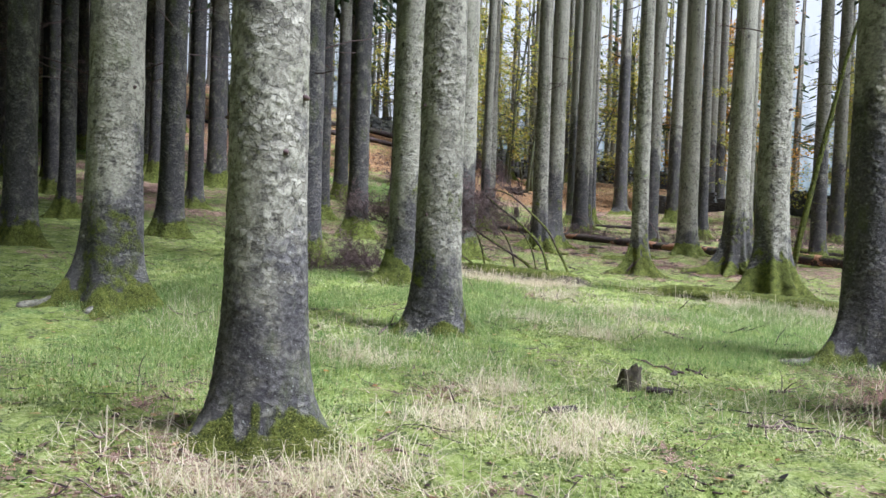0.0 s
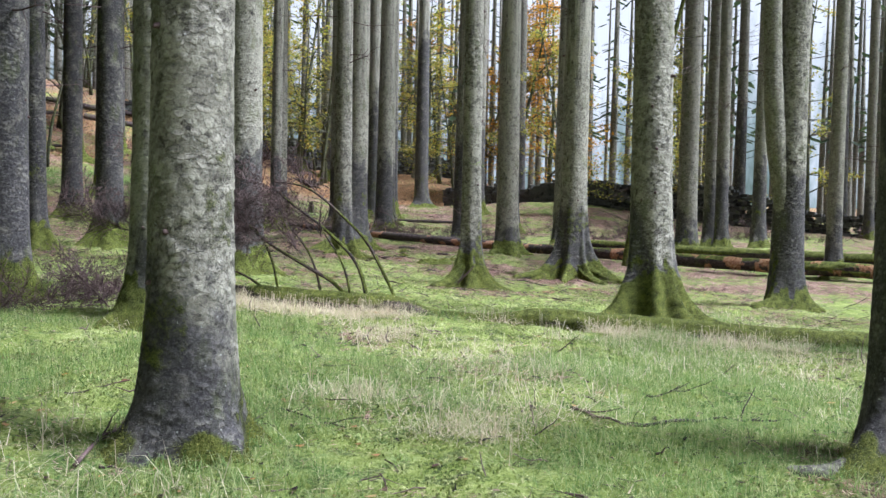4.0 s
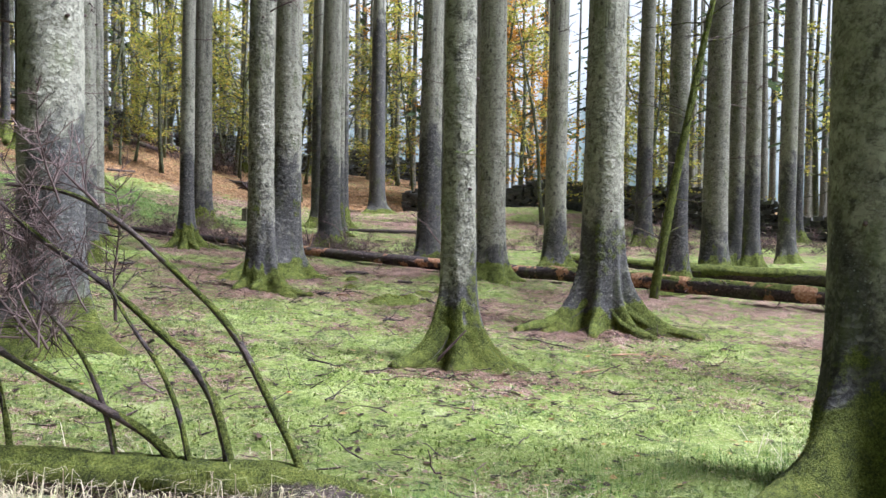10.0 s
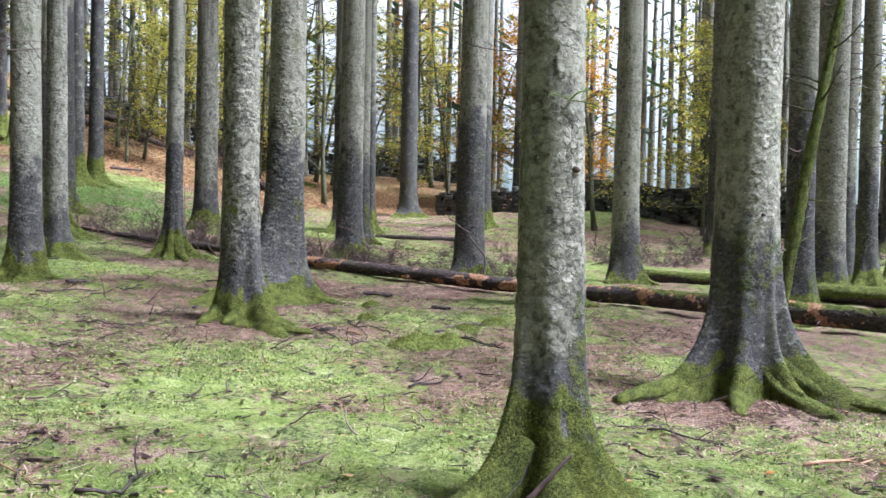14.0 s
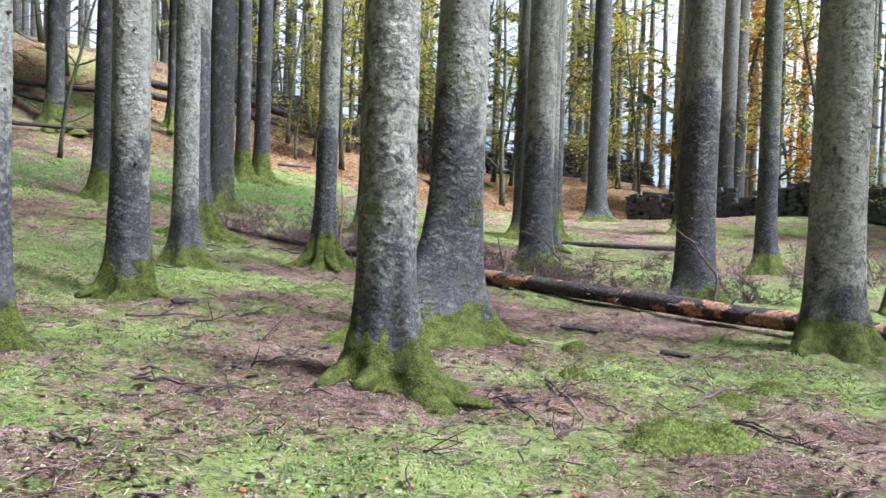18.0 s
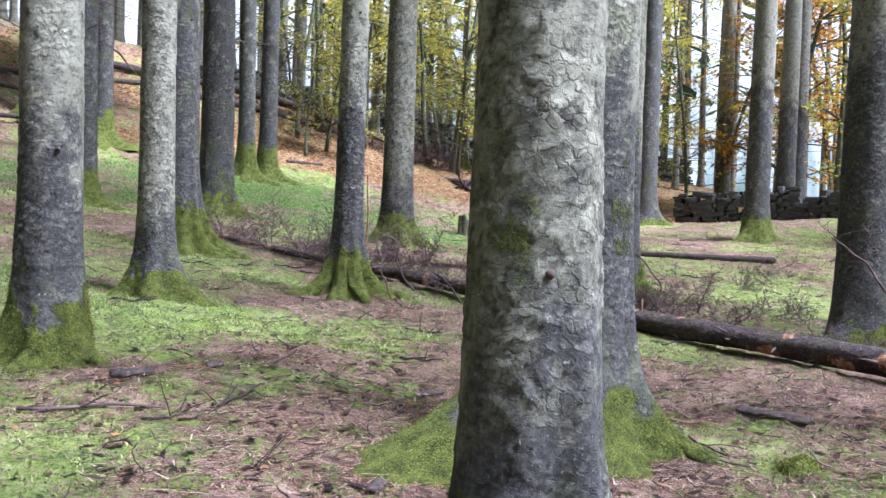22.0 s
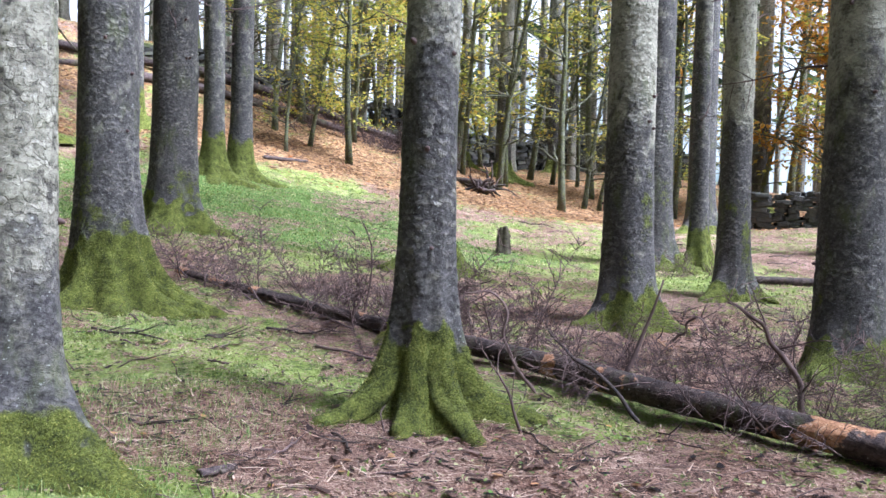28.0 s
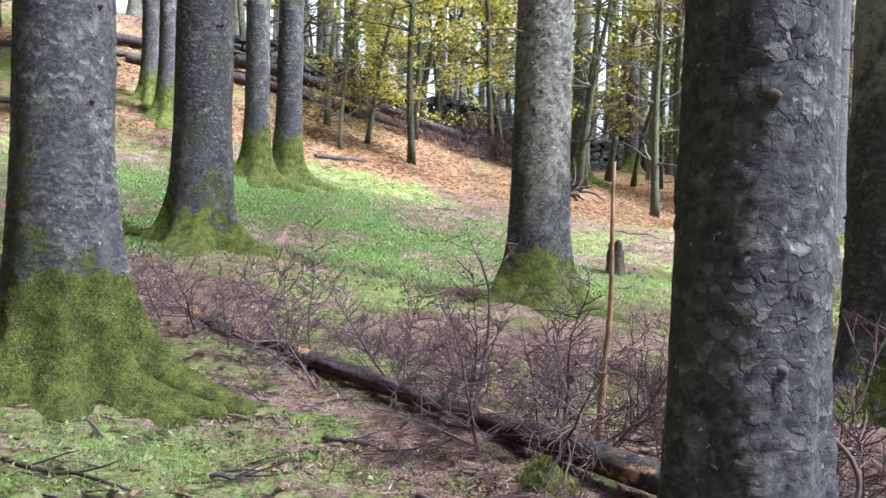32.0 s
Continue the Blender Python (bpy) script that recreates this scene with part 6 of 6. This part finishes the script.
STICKS += (((5.62, 33.87), (5.71, 33.46)), ((5.29, 33.53), (5.41, 33.77)), ((6.76, 33.91), (6.85, 33.56), (6.97, 33.47)), ((4.81, 36.43), (4.97, 36.43)), ((9.34, 37.92), (9.2, 36.82), (9.03, 35.94)), ((4.83, 36.51), (5.0, 36.56)),)
STICKS += (((5.31, 37.26), (5.52, 37.16), (5.78, 36.95)), ((3.99, 37.41), (4.28, 36.93)), ((4.87, 16.99), (5.09, 17.32)), ((4.2, 9.7), (4.85, 9.64), (5.3, 9.4)), ((3.3, 7.9), (3.0, 8.6)), ((6.9, 13.9), (6.2, 13.75)),)
STICKS += (((4.4, 16.9), (4.6, 17.4)), ((3.9, 10.0), (4.3, 9.6)), ((4.8, 10.4), (5.2, 10.3)), ((1.9, 10.3), (2.3, 9.7)), ((3.9, 28.4), (4.9, 28.6)), ((7.2, 29.6), (7.9, 29.2)),)
STICKS += (((7.9, 28.9), (8.6, 28.6)), ((5.7, 36.3), (6.2, 35.7), (6.4, 35.4)), ((4.5, 34.0), (4.9, 33.9)), ((2.6, 26.0), (3.6, 26.3)), ((4.1, 21.2), (4.7, 21.5)), ((7.0, 21.8), (7.6, 22.3)),)
STICKS += (((8.3, 20.3), (8.9, 19.9)), ((4.1, 19.1), (4.6, 18.7)), ((3.9, 36.6), (4.6, 36.2)), ((6.7, 32.3), (7.1, 31.9)),)
FARSTICKS = random.Random(52)
for _ in range(46):
    x, y, w, ln = FARSTICKS.uniform(6, 19), FARSTICKS.uniform(36.5, 52), FARSTICKS.uniform(-0.6, 0.6), FARSTICKS.uniform(0.4, 1.3)
    if x > 4.25 + (40.2 - y) * 0.62 + 0.6:
        STICKS += (((x, y), (x + 0.5 * ln * math.cos(w), y + 0.5 * ln * math.sin(w)), (x + ln * math.cos(w + 0.3), y + ln * math.sin(w + 0.3))),)
for k, pts in enumerate(STICKS):
    stick(pts, 0.006 + 0.009 * ((k * 37) % 10) / 10, "pale peeled stick lying on the moss" if k % 7 == 3 else "dead brown stick lying on the moss", PEELED if k % 7 == 3 else TWIG if k % 3 == 1 else WETSTICK, 40 + k)


# slabs of fallen bark: a curved, cracked plate
def bark_slab(x, y, ln, wd, turn, seed):
    rng = np.random.RandomState(seed)
    u, v = np.meshgrid(np.linspace(-1, 1, 18), np.linspace(-1, 1, 9))
    rim = 1 - 0.25 * vnoise(u * 4 + 5, v * 2, seed)
    X, Y = u * ln / 2 * (1 - 0.12 * vnoise(v * 3, u * 0, seed + 1)), v * wd / 2 * rim
    Z = 0.022 * (1 - v ** 2) * wd / 0.12 + 0.02 * (vnoise(u * 5, v * 4, seed + 2) - 0.3)
    top = np.stack([X, Y, Z + 0.012], -1).reshape(-1, 3)
    low = np.stack([X, Y, Z - 0.004 - 0.01 * rng.rand(*X.shape)], -1).reshape(-1, 3)
    n, k = X.shape
    i = (np.arange(n - 1)[:, None] * k + np.arange(k - 1)[None, :]).ravel()
    up = np.stack([i, i + 1, i + k + 1, i + k], 1)
    ring = list(range(k)) + [a * k + k - 1 for a in range(1, n)] + [(n - 1) * k + a for a in range(k - 2, -1, -1)] + [a * k for a in range(n - 2, 0, -1)]
    ring = np.array(ring)
    nxt = np.roll(ring, -1)
    quads = np.vstack([up, up[:, ::-1] + n * k, np.stack([nxt, ring, ring + n * k, nxt + n * k], 1)])
    me = quad_mesh("bark_slab", np.vstack([top, low]), quads, LOGBARK, True, {"moss": np.zeros(2 * n * k)})
    ob = new("bark_slab", me)
    ob.matrix_world = pose(x, y, gz(x, y) + 0.004, 0, 0, turn)
    tagged(ob, "dark curled slab of fallen bark on the litter", "bark", "fallen bark slabs")


for k, (x, y, ln, wd, turn) in enumerate(((8.85, 28.67, 0.55, 0.13, -55), (1.77, 6.37, 0.22, 0.08, 10), (2.75, 7.07, 0.22, 0.06, -30), (7.16, 25.08, 0.2, 0.09, -15), (4.42, 29.29, 0.3, 0.12, 20),
                                          (4.92, 29.9, 0.16, 0.1, 40), (9.5, 27.6, 0.35, 0.09, -60), (5.9, 27.2, 0.2, 0.08, 70), (6.5, 29.4, 0.24, 0.07, 10), (9.1, 26.3, 0.25, 0.08, 130), (5.0, 33.2, 0.2, 0.07, 30), (3.2, 7.9, 0.14, 0.05, 60))):
    bark_slab(x, y, ln, wd, turn, 800 + k)


# loose dead limbs that stand or lean: points as x, y, height over the ground
def dead_limb(points, thick, label, mat, seed, twigs=6):
    rng = random.Random(seed)
    x0, y0 = points[0][:2]
    z0 = gz(x0, y0)
    t = base("dead_limb", x0, y0, z0, label, "branch", "leaning dead limbs")
    Q = [Vector((x - x0, y - y0, float(land(x, y)) + h - z0)) for x, y, h in points]
    P = []
    for a, b in zip(Q, Q[1:]):
        P += [a] + [a.lerp(b, f) + Vector((rng.uniform(-0.03, 0.03), rng.uniform(-0.03, 0.03), rng.uniform(-0.02, 0.02))) for f in (0.33, 0.67)]
    P.append(Q[-1])
    child("limb", crooked_log(seed, P, [thick * (1 - 0.6 * i / (len(P) - 1)) for i in range(len(P))], 0.2, mat, 10, 0.012, 0.002), t)
    for k in range(twigs):
        i = rng.randint(1, len(P) - 2) if len(P) > 2 else 0
        q = P[i].lerp(P[i + 1], rng.random())
        s = Soup()
        pts = wander(rng, q, (rng.uniform(-1, 1), rng.uniform(-0.6, 0.6), rng.uniform(-0.1, 0.9)), rng.uniform(0.2, 0.55), 5, 0.22)
        s.tube(pts, [thick * 0.35 * (1 - j / 6.5) for j in range(6)], 4, cap=False)
        for j in (2, 3, 4):
            s.tube(wander(rng, pts[j], (rng.uniform(-1, 1), rng.uniform(-1, 1), rng.uniform(-0.2, 0.8)), 0.18, 3, 0.25), [0.004, 0.003, 0.002, 0.0015], 3, cap=False)
        child("side_twig", s.mesh("side_twig", TWIG), t)


dead_limb(((8.92, 34.34, -0.03), (8.9, 34.35, 0.23), (8.78, 34.39, 0.44), (8.66, 34.42, 0.57), (8.6, 34.43, 0.7), (8.42, 34.6, 0.8)), 0.024, "grey curved dead limb rising from the brushwood", TWIG, 841, 8)
dead_limb(((7.18, 34.97, 0.0), (7.05, 35.0, 0.17), (6.93, 35.03, 0.39), (6.96, 35.03, 0.61), (6.83, 35.07, 0.74), (6.63, 35.11, 0.7)), 0.012, "thin arching dead limb over the fallen trunk", TWIG, 842, 10)
dead_limb(((6.32, 38.21, 0.0), (6.39, 38.21, 0.42), (6.4, 38.22, 0.7), (6.28, 38.25, 0.97)), 0.011, "slender upright dead limb among the brush", TWIG, 843, 10)
dead_limb(((6.76, 33.91, -0.01), (6.71, 33.92, 0.15), (6.68, 33.94, 0.27), (6.6, 34.0, 0.42)), 0.010, "thin crooked dead limb beside the log", TWIG, 844, 4)
dead_limb(((6.38, 18.52, 0.03), (6.53, 18.46, 0.25), (6.66, 18.41, 0.39)), 0.014, "grey stick leaning on a mossy spruce foot", TWIG, 845, 0)
dead_limb(((12.02, 31.72, -0.05), (12.02, 31.72, 0.5), (11.66, 31.8, 0.97), (11.25, 31.88, 1.23)), 0.018, "pale dead limb leaning against a dark spruce", TWIG, 846, 4)
dead_limb(((7.7, 34.3, -0.01), (7.55, 34.5, 0.2), (7.4, 34.8, 0.3), (7.3, 35.2, 0.5)), 0.016, "mossy green broken limb beside the log", LOGBARK, 847, 2)
dead_limb(((9.3, 37.2, 0.05), (9.1, 36.5, 0.3), (8.9, 35.9, 0.5), (8.7, 35.2, 0.45)), 0.013, "long dead limb lying over the brush", TWIG, 848, 9)
dead_limb(((10.2, 34.0, 0.0), (10.3, 34.1, 0.4), (10.0, 34.2, 0.75), (9.7, 34.3, 0.85)), 0.013, "dead limb bent over the brushwood", TWIG, 849, 9)


def twig_litter():
    rng = random.Random(33)
    s = Soup()
    for _ in range(8500):
        x, y = rng.uniform(-4, 13), rng.uniform(3, 40)
        if rng.random() > 0.25 + float(litter(np.array([x]), np.array([y]))[0]) * 1.4:
            continue
        w, ln = rng.uniform(0, 6.28), rng.uniform(0.06, 0.26) * (2.0 if rng.random() < 0.08 else 1.0)
        pts = wander(rng, (x, y, gz(x, y) + 0.012), (math.cos(w), math.sin(w), rng.uniform(-0.02, 0.12)), ln, 4, 0.5)
        t = rng.uniform(0.002, 0.006) if rng.random() < 0.8 else rng.uniform(0.005, 0.009)
        s.tube([Vector((q.x, q.y, max(q.z, gz(q.x, q.y) + 0.004))) for q in pts], [t, t, t * 0.8, t * 0.7, t * 0.4], 3, cap=False)
    tagged(new("twig_litter", s.mesh("twig_litter", TWIG)), "thin dead twigs strewn over the forest floor", "litter", kind="stuff")


twig_litter()
